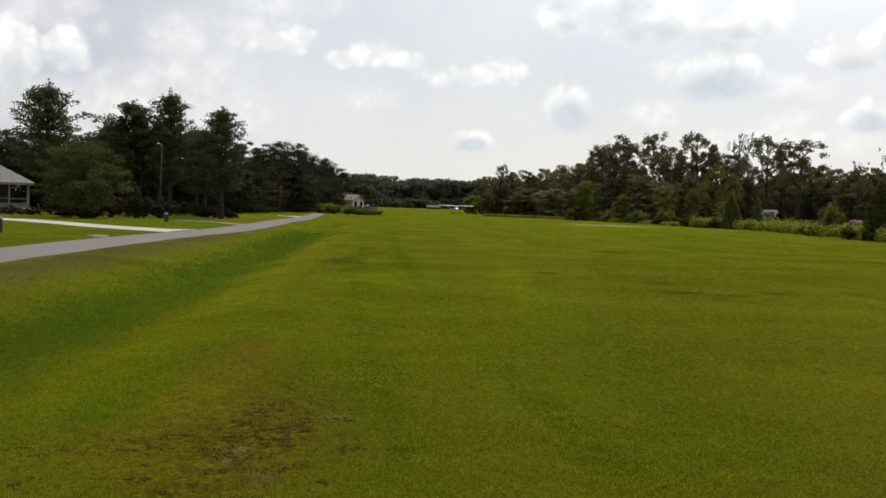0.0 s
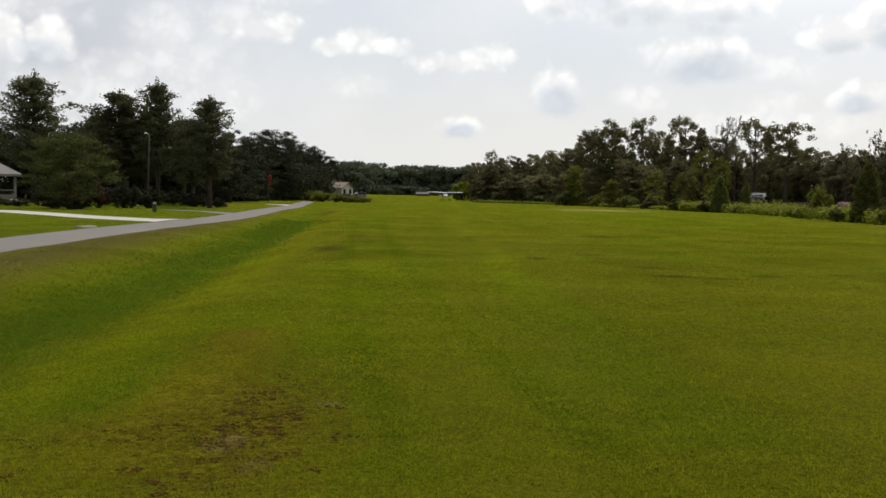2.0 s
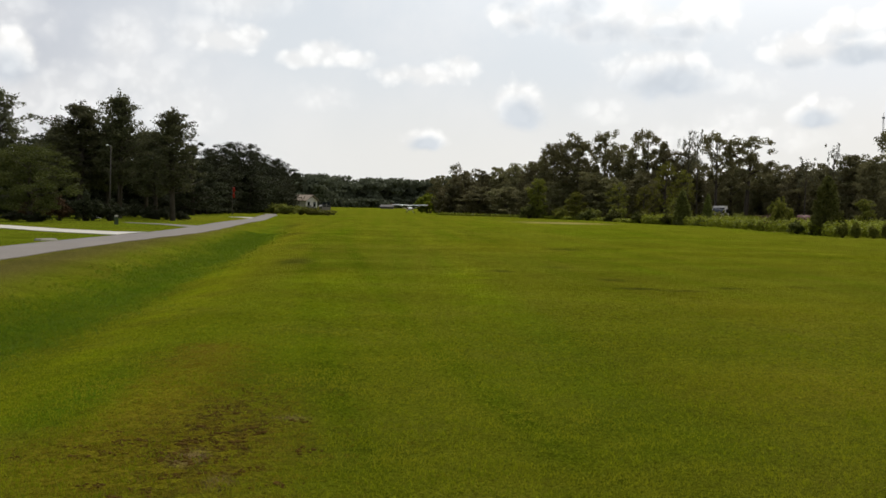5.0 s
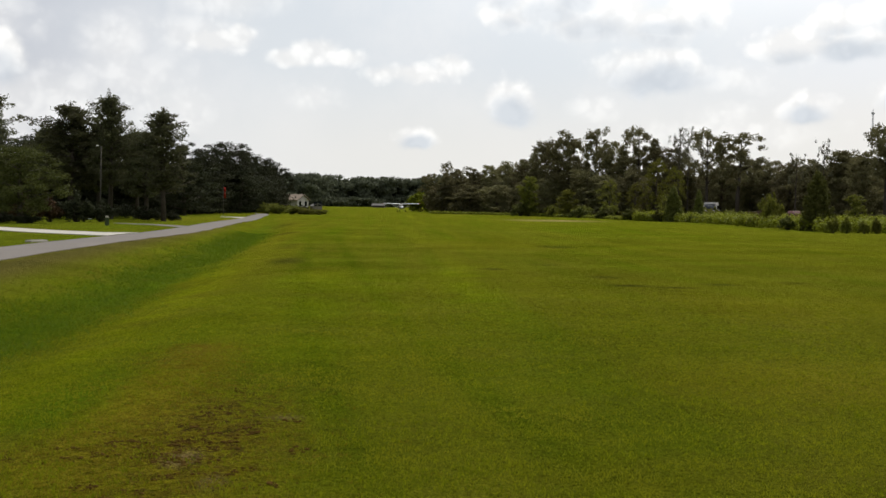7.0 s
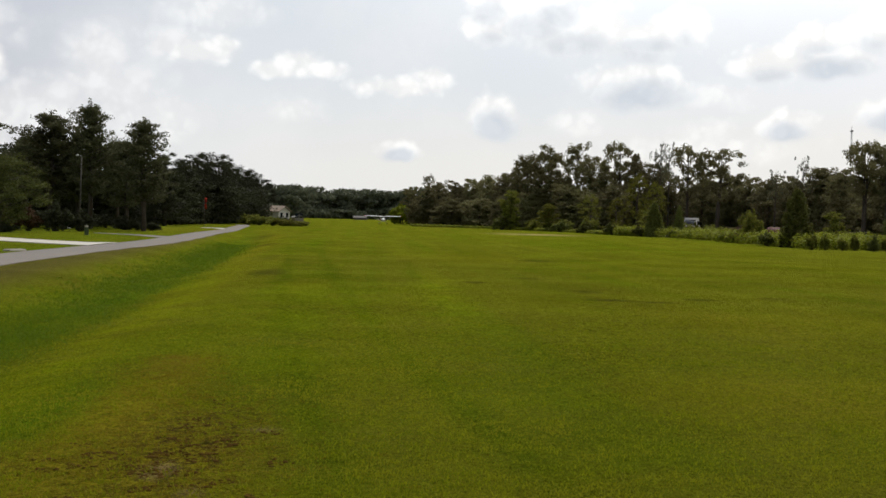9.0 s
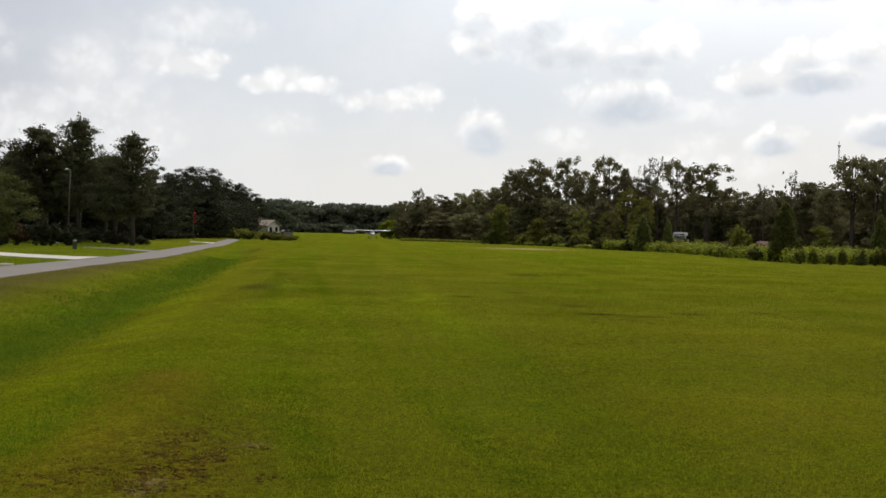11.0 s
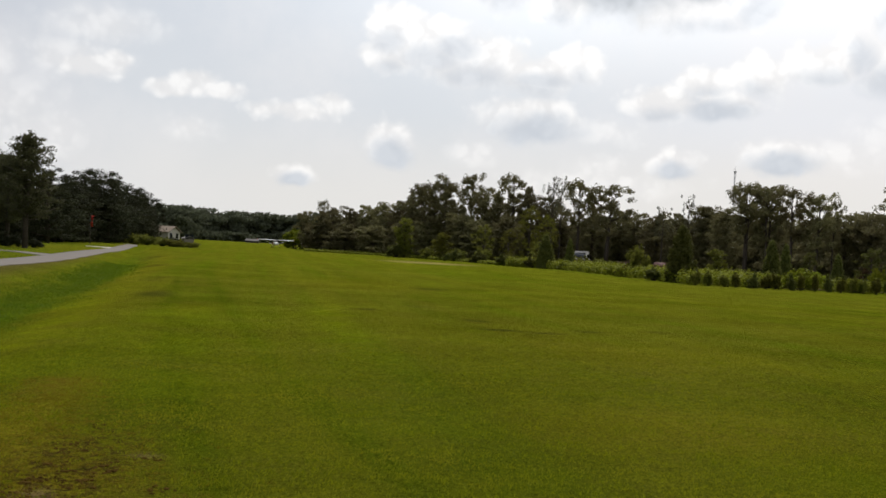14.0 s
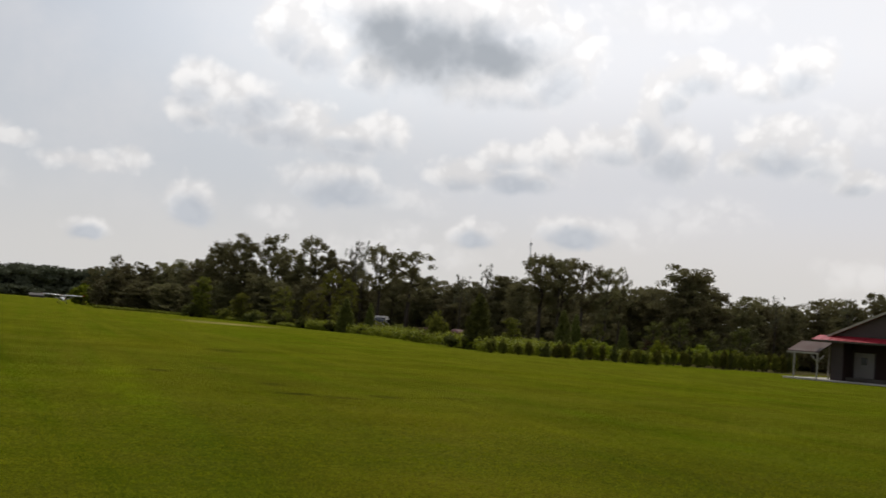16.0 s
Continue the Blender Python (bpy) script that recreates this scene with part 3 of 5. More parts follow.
ys = list(np.arange(-40, 156, 3.0))
strip("road", [(float(road_left(y)), y) for y in ys], [(float(road_x(y)) + 0.06 * math.sin(y * 0.9), y) for y in ys], 0.02, ASPHALT, "narrow grey asphalt lane along the grass strip", "road")
strip("driveway", [(-13.15, 55.6), (-14.6, 55.0), (-18.1, 57.4), (-21.8, 60.6), (-25, 63.4), (-48, 71)], [(-13.0, 49.2), (-16.2, 51.8), (-18.5, 53.8), (-20.9, 56.2), (-24.6, 59.3), (-47.5, 66.8)], 0.028, CONCRETE, "pale concrete driveway across the lawn", "driveway")
strip("side_lane", [(-13.1, 70.5), (-16, 73.9), (-20, 77.0)], [(-12.95, 67), (-16, 72.1), (-19.5, 75.9)], 0.024, ASPHALT, "grey asphalt side lane past the shrubs", "driveway")
strip("drive_apron", [(-15.7, 116), (-17, 117), (-18.5, 117.6)], [(-15.25, 110), (-16.8, 114), (-18.5, 116)], 0.026, CONCRETE, "pale concrete apron beside the lane", "driveway")


# ---- trees ----
def stems(points_radii, sides=7):
    bm = bmesh.new()
    for pts, radii in points_radii:
        tube(bm, pts, radii, sides)
    return bm


def tree(name, m, label, category, group, trunk_stems, crown_mesh, bark):
    ob = root(name, m, label, category, group)
    part("trunk", stems(trunk_stems), bark, ob)
    c = new("crown", crown_mesh)
    c.parent = ob
    return ob


def limb(a, b, r0, r1, rng, sag=0.2):
    a, b = Vector(a), Vector(b)
    mid = a.lerp(b, 0.5) + Vector((rng.normal() * 0.15, rng.normal() * 0.15, sag))
    return [a, mid, b], [r0, (r0 + r1) / 2, r1]


def broadleaf(seed, low, clumps, spread, per, leaf, material, name, label, group, bark=BARK, gaps=0.0):
    """A crown 5 m across on a trunk, 10 m high: low is where the crown starts. Small leafy clumps stand off the limbs with gaps between."""
    rng = np.random.default_rng(seed)
    centres, branches = [], []
    lean = rng.normal(0, 0.25, 2)
    branches.append(([(0, 0, -0.3), (lean[0] * 0.3, lean[1] * 0.3, 3.0), (lean[0], lean[1], 6.0), (lean[0] * 1.2, lean[1] * 1.2, 8.8)], [0.24, 0.19, 0.12, 0.03]))
    for k in range(clumps):
        z = low + (9.2 - low) * (k + rng.random()) / clumps
        s = (z - low) / (9.6 - low)
        reach = spread * (0.45 + 0.75 * math.sin(math.pi * min(1, 0.18 + 0.82 * s)) ** 0.8) * (0.35 + 0.75 * rng.random())
        a = k * 2.4 + rng.normal() * 0.5
        x, y = lean[0] * z / 9 + reach * math.cos(a), lean[1] * z / 9 + reach * math.sin(a)
        if k % 2 == 0:
            branches.append(limb((lean[0] * z / 11, lean[1] * z / 11, max(0.8, z - 1.2)), (x * 0.95, y * 0.95, z), 0.075, 0.02, rng))
        for j in range(4):
            r = (0.36 + 0.30 * rng.random()) * (1 - gaps)
            centres.append((x + rng.normal() * 0.5, y + rng.normal() * 0.5, z + rng.normal() * 0.38, r * 1.2, r * 1.2, r * 0.8))
    centres.append((lean[0] * 1.2, lean[1] * 1.2, 9.25, 0.55, 0.55, 0.5))
    if gaps == 0:
        for z in np.arange(low + 0.3, 8.2, 0.5):
            centres.append((lean[0] * z / 9, lean[1] * z / 9, z, spread * 0.7, spread * 0.7, 0.6))
    return tree(name, Matrix(), label, "tree", group, branches, leaf_mesh(name, centres, max(8, round(per * 0.24)), leaf * 0.9, rng, material), bark)


def pine(seed, low, taper, name, label, group):
    """Many small needle tufts along bare limbs, 5 m across, on a trunk 9.7 m high."""
    rng = np.random.default_rng(seed)
    centres, branches = [], [([(0, 0, -0.3), (0.08, 0.05, 4.0), (0.0, 0.1, 8.0), (0.05, 0.0, 9.4)], [0.22, 0.17, 0.09, 0.03])]
    for k in range(84):
        s = (k + rng.random()) / 84
        z = low + (8.9 - low) * s
        wide = 2.35 * (1 - max(0.0, (s - 0.3) / 0.7) ** (taper + 0.6)) ** 0.55 * (0.75 + 0.25 * min(1, s / 0.2)) * (0.85 + 0.25 * math.sin(k * 0.55 + seed))
        reach = max(0.3, wide * (0.35 + 0.65 * rng.random() ** 0.6))
        a = k * 2.4 + rng.normal() * 0.6
        tip = (reach * math.cos(a), reach * math.sin(a), z + 0.24 * reach + rng.normal() * 0.15)
        branches.append(limb((0, 0, max(0.5, z - 0.35)), tip, 0.045, 0.012, rng, -0.05))
        for j in range(7):
            f = 0.3 + 0.7 * (j + rng.random()) / 7
            r = 0.18 + 0.22 * rng.random()
            centres.append((tip[0] * f + rng.normal() * 0.16, tip[1] * f + rng.normal() * 0.16, tip[2] * f + (z - 0.2) * (1 - f) + rng.normal() * 0.12, r * 1.3, r * 1.3, r * 0.85))
    centres.append((0.05, 0, 9.25, 0.3, 0.3, 0.45))
    return tree(name, Matrix(), label, "tree", group, branches, leaf_mesh(name, centres, 13, 0.16, rng, LEAF_PINE), BARK)


def conifer_cone(seed, name, label, group):
    """A dense cone to the ground with ragged upturned sprays, 10 m high and 5 m across."""
    rng = np.random.default_rng(seed)
    centres = []
    for k in range(230):
        s = (k + rng.random()) / 230
        reach = 2.45 * (1 - s) ** 0.52 * (0.55 + 0.55 * rng.random()) * min(1.0, 0.75 + 2.0 * s)
        a = k * 2.4 + rng.normal() * 0.3
        r = 0.26 + 0.2 * rng.random()
        centres.append((reach * math.cos(a) * 0.92, reach * math.sin(a) * 0.92, 0.15 + 9.3 * s, r, r, r * 1.9))
    for s in np.linspace(0.05, 0.9, 12):
        centres.append((0, 0, 9.4 * s, 1.5 * (1 - s) + 0.2, 1.5 * (1 - s) + 0.2, 0.8))
    return tree(name, Matrix(), label, "tree", group, [([(0, 0, -0.3), (0, 0, 5), (0, 0, 9.7)], [0.3, 0.18, 0.03])], leaf_mesh(name, centres, 24, 0.32, rng, LEAF_CEDAR), BARK)


def mound(seed, count, per, leaf, material, name, label, category, group, upright=1.0):
    """A ragged shrub 1 m high and about 1 m across, with shoots that stand out of it."""
    rng = np.random.default_rng(seed)
    centres, branches = [], []
    for k in range(count):
        a, s = k * 2.4 + rng.normal() * 0.4, math.sqrt((k + 0.5) / count)
        z = 0.14 + (0.66 * (1 - 0.6 * s * s) + 0.1) * rng.random() ** 0.7 * upright
        x, y = 0.42 * s * math.cos(a) + rng.normal() * 0.03, 0.42 * s * math.sin(a) + rng.normal() * 0.03
        for j in range(2):
            r = 0.09 + 0.08 * rng.random()
            centres.append((x + rng.normal() * 0.07, y + rng.normal() * 0.07, z + rng.normal() * 0.06, r, r, r * 1.15))
        if k % 3 == 0:
            branches.append(([(0.03 * math.cos(a), 0.03 * math.sin(a), -0.05), (0.36 * s * math.cos(a), 0.36 * s * math.sin(a), z)], [0.018, 0.006]))
        if k % 5 == 0:
            centres.append((x * 0.9, y * 0.9, z + 0.18, 0.05, 0.05, 0.13))
    return tree(name, Matrix(), label, category, group, branches, leaf_mesh(name, centres, max(6, per // 2), leaf * 0.85, rng, material), BARK)


def plant(ob, x, y, sx, sz, turn, first):
    m = pose(x, y, float(height(np.float64(x), np.float64(y))), 0, 0, turn)
    if first:
        ob.matrix_basis = m
    else:
        ob = copy_thing(ob, m)
    ob.scale = (sx, sx, sz)
    return ob


def grove(kinds, rows, radius=2.5, tall=9.6, seed=0, wide=1.0):
    """Plants rows of (x, y, height, half width), taking the kinds in turn."""
    rng = random.Random(seed)
    used = set()
    for k, (x, y, h, r) in enumerate(rows):
        ob = kinds[k % len(kinds)]
        plant(ob, x, y, wide * r / radius, h / tall, rng.uniform(0, 360), ob.name not in used and ob.matrix_basis.translation.length == 0)
        used.add(ob.name)


# pines and dark trees behind the house
PINE_LEFT = [(-37.0, 97.2, 12.3, 3.2), (-28.7, 95.9, 10.7, 3.5), (-24.6, 93.8, 11.5, 2.2), (-18.5, 87.0, 9.5, 2.2), (-33.0, 102.8, 9.0, 2.3), (-23.5, 99.3, 8.4, 1.9), (-26.6, 97.5, 9.2, 2.2), (-21.4, 93.5, 8.2, 2.0)]
BACK_LEFT = [(-48.7, 115.1, 8.5, 3.7), (-46.9, 119.1, 8.2, 4.2), (-39.8, 115.3, 8.2, 3.6), (-37.9, 122.3, 9.1, 4.2), (-33.9, 123.4, 9.6, 4.2), (-30.1, 124.4, 9.5, 3.8), (-24.3, 125.7, 8.2, 2.8), (-25.7, 142.7, 8.8, 2.5)]
FOREST_LEFT = [(-25.3, 156.0, 9.6, 2.6), (-23.9, 160.2, 10.7, 3.2), (-22.8, 170.5, 9.9, 2.8), (-22.3, 183.6, 9.4, 2.6), (-21.7, 196.8, 9.2, 2.4), (-21.5, 212.9, 8.7, 1.9), (-25.3, 147.8, 7.3, 2.9), (-25.8, 137.6, 6.4, 3.0), (-22.4, 158.4, 6.5, 3.1), (-20.8, 173.8, 6.2, 2.7), (-20.0, 188.9, 6.1, 2.1)]
pines = [pine(11, 2.8, 1.9, "pine_tree", "tall dark pine with a bare lower trunk", "pines by the house"), pine(12, 2.4, 2.2, "pine_tree", "dark full-crowned pine beside the lane", "pines by the house")]
grove(pines, PINE_LEFT, seed=1, wide=1.3)
oaks = [broadleaf(21, 1.0, 30, 2.0, 135, 0.31, LEAF_OAK, "oak_tree", "dark green oak, leafy down to the ground", "edge of the wood"),
        broadleaf(22, 1.2, 32, 2.1, 130, 0.31, LEAF_OAK, "oak_tree", "dense dark broad-leaved tree at the wood's edge", "edge of the wood"),
        broadleaf(23, 0.8, 28, 1.95, 140, 0.31, LEAF_OAK, "oak_tree", "rounded dark oak with a ragged top", "edge of the wood")]
# oaks like those above, with their shade darkened into the leaf colour
shaded_oaks = [broadleaf(24, 0.8, 30, 2.05, 200, 0.21, LEAF_SHADED, "live_oak_tree", "dense oak behind the lane, shade darkened into its leaves", "live oaks"),
             broadleaf(25, 1.0, 32, 2.0, 200, 0.21, LEAF_SHADED, "live_oak_tree", "broad oak with a rounded ragged top, shade darkened into its leaves", "live oaks")]
grove(shaded_oaks, BACK_LEFT + FOREST_LEFT, seed=2, wide=1.15)

# the wood along the strip
WOOD_RIGHT = [(9.8, 235.8, 8.6, 2.1), (13.8, 214.6, 9.1, 2.8), (17.3, 207.3, 8.9, 2.7), (20.1, 204.0, 9.5, 2.2), (23.0, 198.7, 10.2, 2.8), (25.5, 193.3, 10.1, 2.8), (26.5, 186.1, 11.9, 2.2), (28.0, 181.9, 13.1, 2.2), (30.6, 175.4, 14.0, 2.9), (36.2, 168.2, 12.2, 2.4), (37.9, 165.7, 11.5, 2.2), (41.3, 159.8, 11.9, 2.3), (43.0, 156.2, 10.6, 2.1), (11.0, 214.7, 6.1, 2.6), (15.7, 199.4, 5.4, 3.3), (20.2, 190.9, 5.4, 3.1), (24.5, 184.4, 5.9, 2.8), (28.0, 175.8, 6.8, 2.7), (32.4, 168.9, 7.7, 2.8), (34.7, 162.3, 6.7, 2.7), (36.6, 155.7, 7.0, 2.4)]
WOOD_MID = [(46.6, 158.3, 8.7, 2.7), (51.8, 159.8, 9.3, 2.7), (57.4, 162.1, 9.0, 3.0), (58.7, 157.4, 9.0, 2.7), (58.4, 149.0, 8.5, 2.6), (59.6, 143.1, 8.4, 2.9), (60.9, 137.1, 9.6, 2.9), (61.6, 136.8, 9.7, 2.4), (59.1, 126.9, 8.8, 2.0)]
WOOD_EAST = [(64.9, 108.0, 7.9, 2.1), (67.1, 106.7, 8.3, 2.1), (65.6, 98.1, 10.2, 2.6), (66.3, 104.8, 7.9, 1.9), (66.0, 97.8, 10.2, 2.7), (70.6, 99.5, 8.6, 2.0), (70.8, 94.4, 7.6, 2.2), (74.9, 96.3, 7.4, 1.6), (77.1, 94.6, 7.0, 1.5), (80.4, 94.4, 7.9, 2.2), (85.1, 95.6, 7.6, 1.8), (86.2, 94.7, 8.1, 1.7), (84.9, 90.4, 9.1, 1.8), (88.4, 89.8, 8.9, 2.7)]
grove(oaks, WOOD_RIGHT, seed=3, wide=1.15)
grove(oaks, WOOD_MID + WOOD_EAST, seed=4, wide=1.15)
TALL_RIGHT = [(12.4, 219.6, 10.7, 1.3), (34.3, 172.6, 14.7, 2.3), (39.5, 163.3, 14.3, 2.6), (28.8, 177.7, 13.4, 2.0), (44.9, 145.2, 12.8, 2.4), (48.2, 142.0, 12.1, 3.3)]
TALL_EAST = [(55.2, 113.2, 11.2, 1.8), (56.5, 110.4, 10.9, 1.8), (54.5, 111.4, 11.1, 1.5), (55.6, 108.6, 10.7, 1.7), (56.9, 105.6, 10.4, 1.7), (59.2, 104.4, 9.8, 1.8), (61.6, 105.3, 9.4, 0.9)]
talls = [broadleaf(31, 4.6, 16, 1.9, 130, 0.28, LEAF_OAK, "hardwood_tree", "tall hardwood with a long bare trunk and open crown", "tall hardwoods", gaps=0.04),
         broadleaf(32, 4.2, 18, 1.9, 130, 0.28, LEAF_OAK, "hardwood_tree", "tall open-crowned hardwood above the wood", "tall hardwoods", gaps=0.04)]
grove(talls, TALL_RIGHT, seed=5, wide=1.1)
grove(talls, TALL_EAST, seed=6, wide=1.2)
SPARSE = [(43.3, 154.0, 13.4, 1.5), (44.1, 151.7, 13.5, 1.0), (51.7, 130.1, 8.7, 1.2), (54.1, 127.0, 10.3, 1.0), (72.1, 90.9, 7.7, 0.7), (81.5, 90.8, 8.2, 0.9)]
thin = [broadleaf(41, 5.8, 14, 2.0, 60, 0.24, LEAF_SPARSE, "thin_tree", "thin half-bare tree with pale sparse leaves", "half-bare trees", BARK, 0.25)]
grove(thin, SPARSE, seed=7)
LIGHT_RIGHT = [(23.1, 170.4, 6.4, 1.7), (27.7, 159.6, 4.3, 1.6), (10.6, 236, 2.8, 2.2), (43.3, 94.6, 3.1, 1.0)]
young = [broadleaf(51, 0.6, 26, 1.6, 95, 0.42, LEAF_LIGHT, "young_tree", "young light-green tree, leafy to the ground", "young trees"),
         broadleaf(52, 0.5, 24, 1.7, 95, 0.42, LEAF_LIGHT, "young_tree", "yellow-green sapling at the wood's edge", "young trees")]
loose = [broadleaf(53, 1.6, 24, 1.9, 62, 0.30, LEAF_LIGHT, "young_tree", "tall loose light-green tree in front of the wood", "young trees", BARK, 0.12)]
grove(loose, [(37.1, 143.3, 8.4, 2.0), (39.3, 140.7, 7.2, 1.6), (32.4, 151.6, 5.6, 1.7), (34.8, 145.9, 5.1, 1.4), (36.0, 133, 3.4, 1.2)], seed=18)
grove(young, LIGHT_RIGHT, seed=8)
olive = [broadleaf(54, 0.8, 24, 1.9, 70, 0.34, LEAF_OLIVE, "young_tree", "loose olive-green young tree behind the hedge row", "young trees", BARK, 0.1)]
grove(olive, [(55.8, 88.5, 3.9, 1.5), (59.1, 89.0, 4.6, 1.3), (63.5, 90.0, 3.6, 1.4), (49.0, 87.5, 3.2, 0.9), (67.5, 90.5, 4.2, 1.5)], seed=28)
cedars = [conifer_cone(61, "cedar_tree", "dense dark green cedar, cone-shaped to the ground", "cedars")]
grove(cedars, [(34.2, 123.4, 4.1, 1.3), (37.0, 122.5, 3.7, 0.8), (34.5, 82.2, 4.6, 1.5), (40.7, 78.6, 3.7, 0.95), (43.0, 80.6, 3.5, 0.75), (47.4, 80.0, 2.9, 0.7)], seed=9)

# the feathery ornamental tree in the front lawn
feather = broadleaf(71, 1.7, 60, 2.2, 190, 0.17, LEAF_FEATHER, "ornamental_tree", "feathery green ornamental tree with a rounded crown on the lawn", "", BARK, 0.0)
plant(feather, -25.6, 74.0, 2.45 / 2.5, 5.5 / 10, 30, True)

# shrubs by the house, along the side lane and on the wood's edge
shrub_dark = mound(81, 34, 34, 0.11, LEAF_SHADED, "shrub", "rounded dark green shrub on the rough grass", "shrub", "garden shrubs")
SHRUBS_DARK = [(-19.6, 240, 1.2, 1.5), (-22.4, 243, 0.9, 1.6), (-30.5, 84.5, 2.2, 1.6), (-24.0, 81.5, 2.3, 1.2), (-22.4, 82.5, 1.6, 1.0), (-26.5, 101.5, 1.3, 1.2), (-24.6, 99.5, 1.2, 1.0), (-22.6, 96.5, 1.1, 1.0), (-21.0, 92.0, 1.2, 0.9), (-19.9, 91.0, 1.1, 0.8), (-18.5, 90.0, 0.8, 0.8), (-24.9, 73.0, 0.7, 0.9), (-27.5, 76.0, 0.7, 0.8), (-31.8, 80.5, 0.6, 0.9), (-33.2, 80.0, 0.7, 0.9), (-29.5, 95, 1.6, 1.1), (21.8, 170.6, 2.3, 1.7), (35.4, 97, 1.3, 1.2), (33.4, 85.5, 1.1, 0.8), (34.8, 117, 0.9, 0.9), (33.6, 127, 1.3, 1.1), (32.2, 137, 1.5, 1.2), (30.6, 146, 1.6, 1.3), (28.4, 154, 1.6, 1.4)]
shrub_green = mound(86, 34, 34, 0.11, LEAF_OLIVE, "shrub", "loose olive-green shrub at the edge of the weeds", "shrub", "garden shrubs")
first_green = next(k for k, row in enumerate(SHRUBS_DARK) if row[0] > 0)
for k, (x, y, h, r) in enumerate(SHRUBS_DARK):
    plant(shrub_green if x > 0 else shrub_dark, x, y, 2 * r, h, 47 * k, k in (0, first_green))
shrub_red = mound(82, 30, 32, 0.11, LEAF_RED, "shrub", "russet-leaved garden shrub near the house", "shrub", "garden shrubs")
for k, (x, y, h, r) in enumerate([(-27.6, 80.0, 2.0, 1.2), (-25.6, 80.5, 1.8, 1.0), (57.5, 91.0, 3.0, 1.2), (34.6, 96.0, 1.1, 0.9)]):
    plant(shrub_red, x, y, 2 * r, h, 80 * k, k == 0)
shrub_light = mound(83, 30, 34, 0.11, LEAF_LIGHT, "shrub", "loose light green shrub on rough grass", "shrub", "garden shrubs")
SHRUBS_LIGHT = [(-14.4, 157, 1.5, 1.7), (-12.4, 156, 1.2, 1.7), (-16.6, 158, 1.7, 1.7), (-10.2, 155, 0.9, 1.4), (-18.6, 161, 1.8, 1.6), (35.9, 96.3, 3.4, 1.1), (41.0, 131, 2.0, 1.5), (43.6, 130, 1.7, 1.4), (29.5, 157, 2.0, 1.6), (31.5, 148, 2.2, 1.4), (33.3, 140, 1.7, 1.3), (26.5, 166, 2.0, 1.6)]
for k, (x, y, h, r) in enumerate(SHRUBS_LIGHT):
    plant(shrub_light, x, y, 2 * r, h, 63 * k, k == 0)

bright_bush = mound(84, 40, 60, 0.12, LEAF_WEED, "bush", "big bright yellow-green bush at the end of the wood", "shrub", "")
plant(bright_bush, 7.5, 246, 6.0, 4.4, 20, True)

# the clipped row between strip and weeds
hedge = [mound(91, 30, 50, 0.13, LEAF_OLIVE, "hedge_shrub", "upright clipped green shrub in a hedge row", "shrub", "hedge row", 1.1),
         mound(92, 28, 50, 0.13, LEAF_LIGHT, "hedge_shrub", "yellow-green upright shrub in a hedge row", "shrub", "hedge row", 1.1)]
def hedge_y(x):
    return float(np.interp(x, [31, 36.4, 46, 55, 64, 74], [73.5, 72.4, 72.4, 75.5, 80.3, 86]))


rng_h = random.Random(5)
for k in range(36):
    x = 32.0 + k * 1.02 + rng_h.uniform(-0.15, 0.15)
    y = hedge_y(x) + rng_h.uniform(-0.25, 0.25)
    kind = 0 if rng_h.random() < 0.15 else 1
    plant(hedge[kind], x, y, rng_h.uniform(0.52, 0.74) * (0.85 + 0.010 * k) * (1.35 if k < 8 else 1.0), rng_h.uniform(0.85, 1.15) * (1.0 + 0.024 * k), rng_h.uniform(0, 360), hedge[kind].matrix_basis.translation.length == 0)


# rank bushes between the hedge row and the wood
lime = mound(85, 30, 34, 0.12, LEAF_WEED, "bush", "rank yellow-green bush behind the hedge row", "shrub", "rank bushes")
rng_l = random.Random(12)
for k in range(16):
    x = 40.0 + k * 1.9 + rng_l.uniform(-0.5, 0.5)
    plant(lime, x, hedge_y(x) + 2.2 + rng_l.uniform(0, 4.0), rng_l.uniform(1.5, 2.8), rng_l.uniform(1.0, 2.0), rng_l.uniform(0, 360), k == 0)


# ---- far woods, weeds and grass ----
def woods(name, label, spots, per, leaf, material, seed):
    rng = np.random.default_rng(seed)
    clumps = []
    for x, y, h, r in spots:
        for k in range(9):
            a, s = rng.random() * 6.28, rng.random()
            z = h * (0.02 + 0.88 * (k + rng.random()) / 9)
            w = r * (0.7 + 0.35 * rng.random())
            clumps.append((x + r * 0.6 * s * math.cos(a), y + r * 0.6 * s * math.sin(a), z, w, w, h * 0.13))
    ob = new(name, leaf_mesh(name, clumps, per, leaf, rng, material))
    return tagged(ob, label, "woodland", kind="stuff")


def along(line, step, depth, low, high, wide, seed):
    rng = random.Random(seed)
    out = []
    for (x0, y0), (x1, y1) in zip(line, line[1:]):
        n = max(1, int(math.hypot(x1 - x0, y1 - y0) / step))
        for k in range(n):
            s = (k + rng.random()) / n
            out.append((x0 + (x1 - x0) * s + rng.uniform(-1, 1) * depth, y0 + (y1 - y0) * s + rng.uniform(-1, 1) * depth, rng.uniform(low, high), wide * rng.uniform(0.8, 1.3)))
    return out


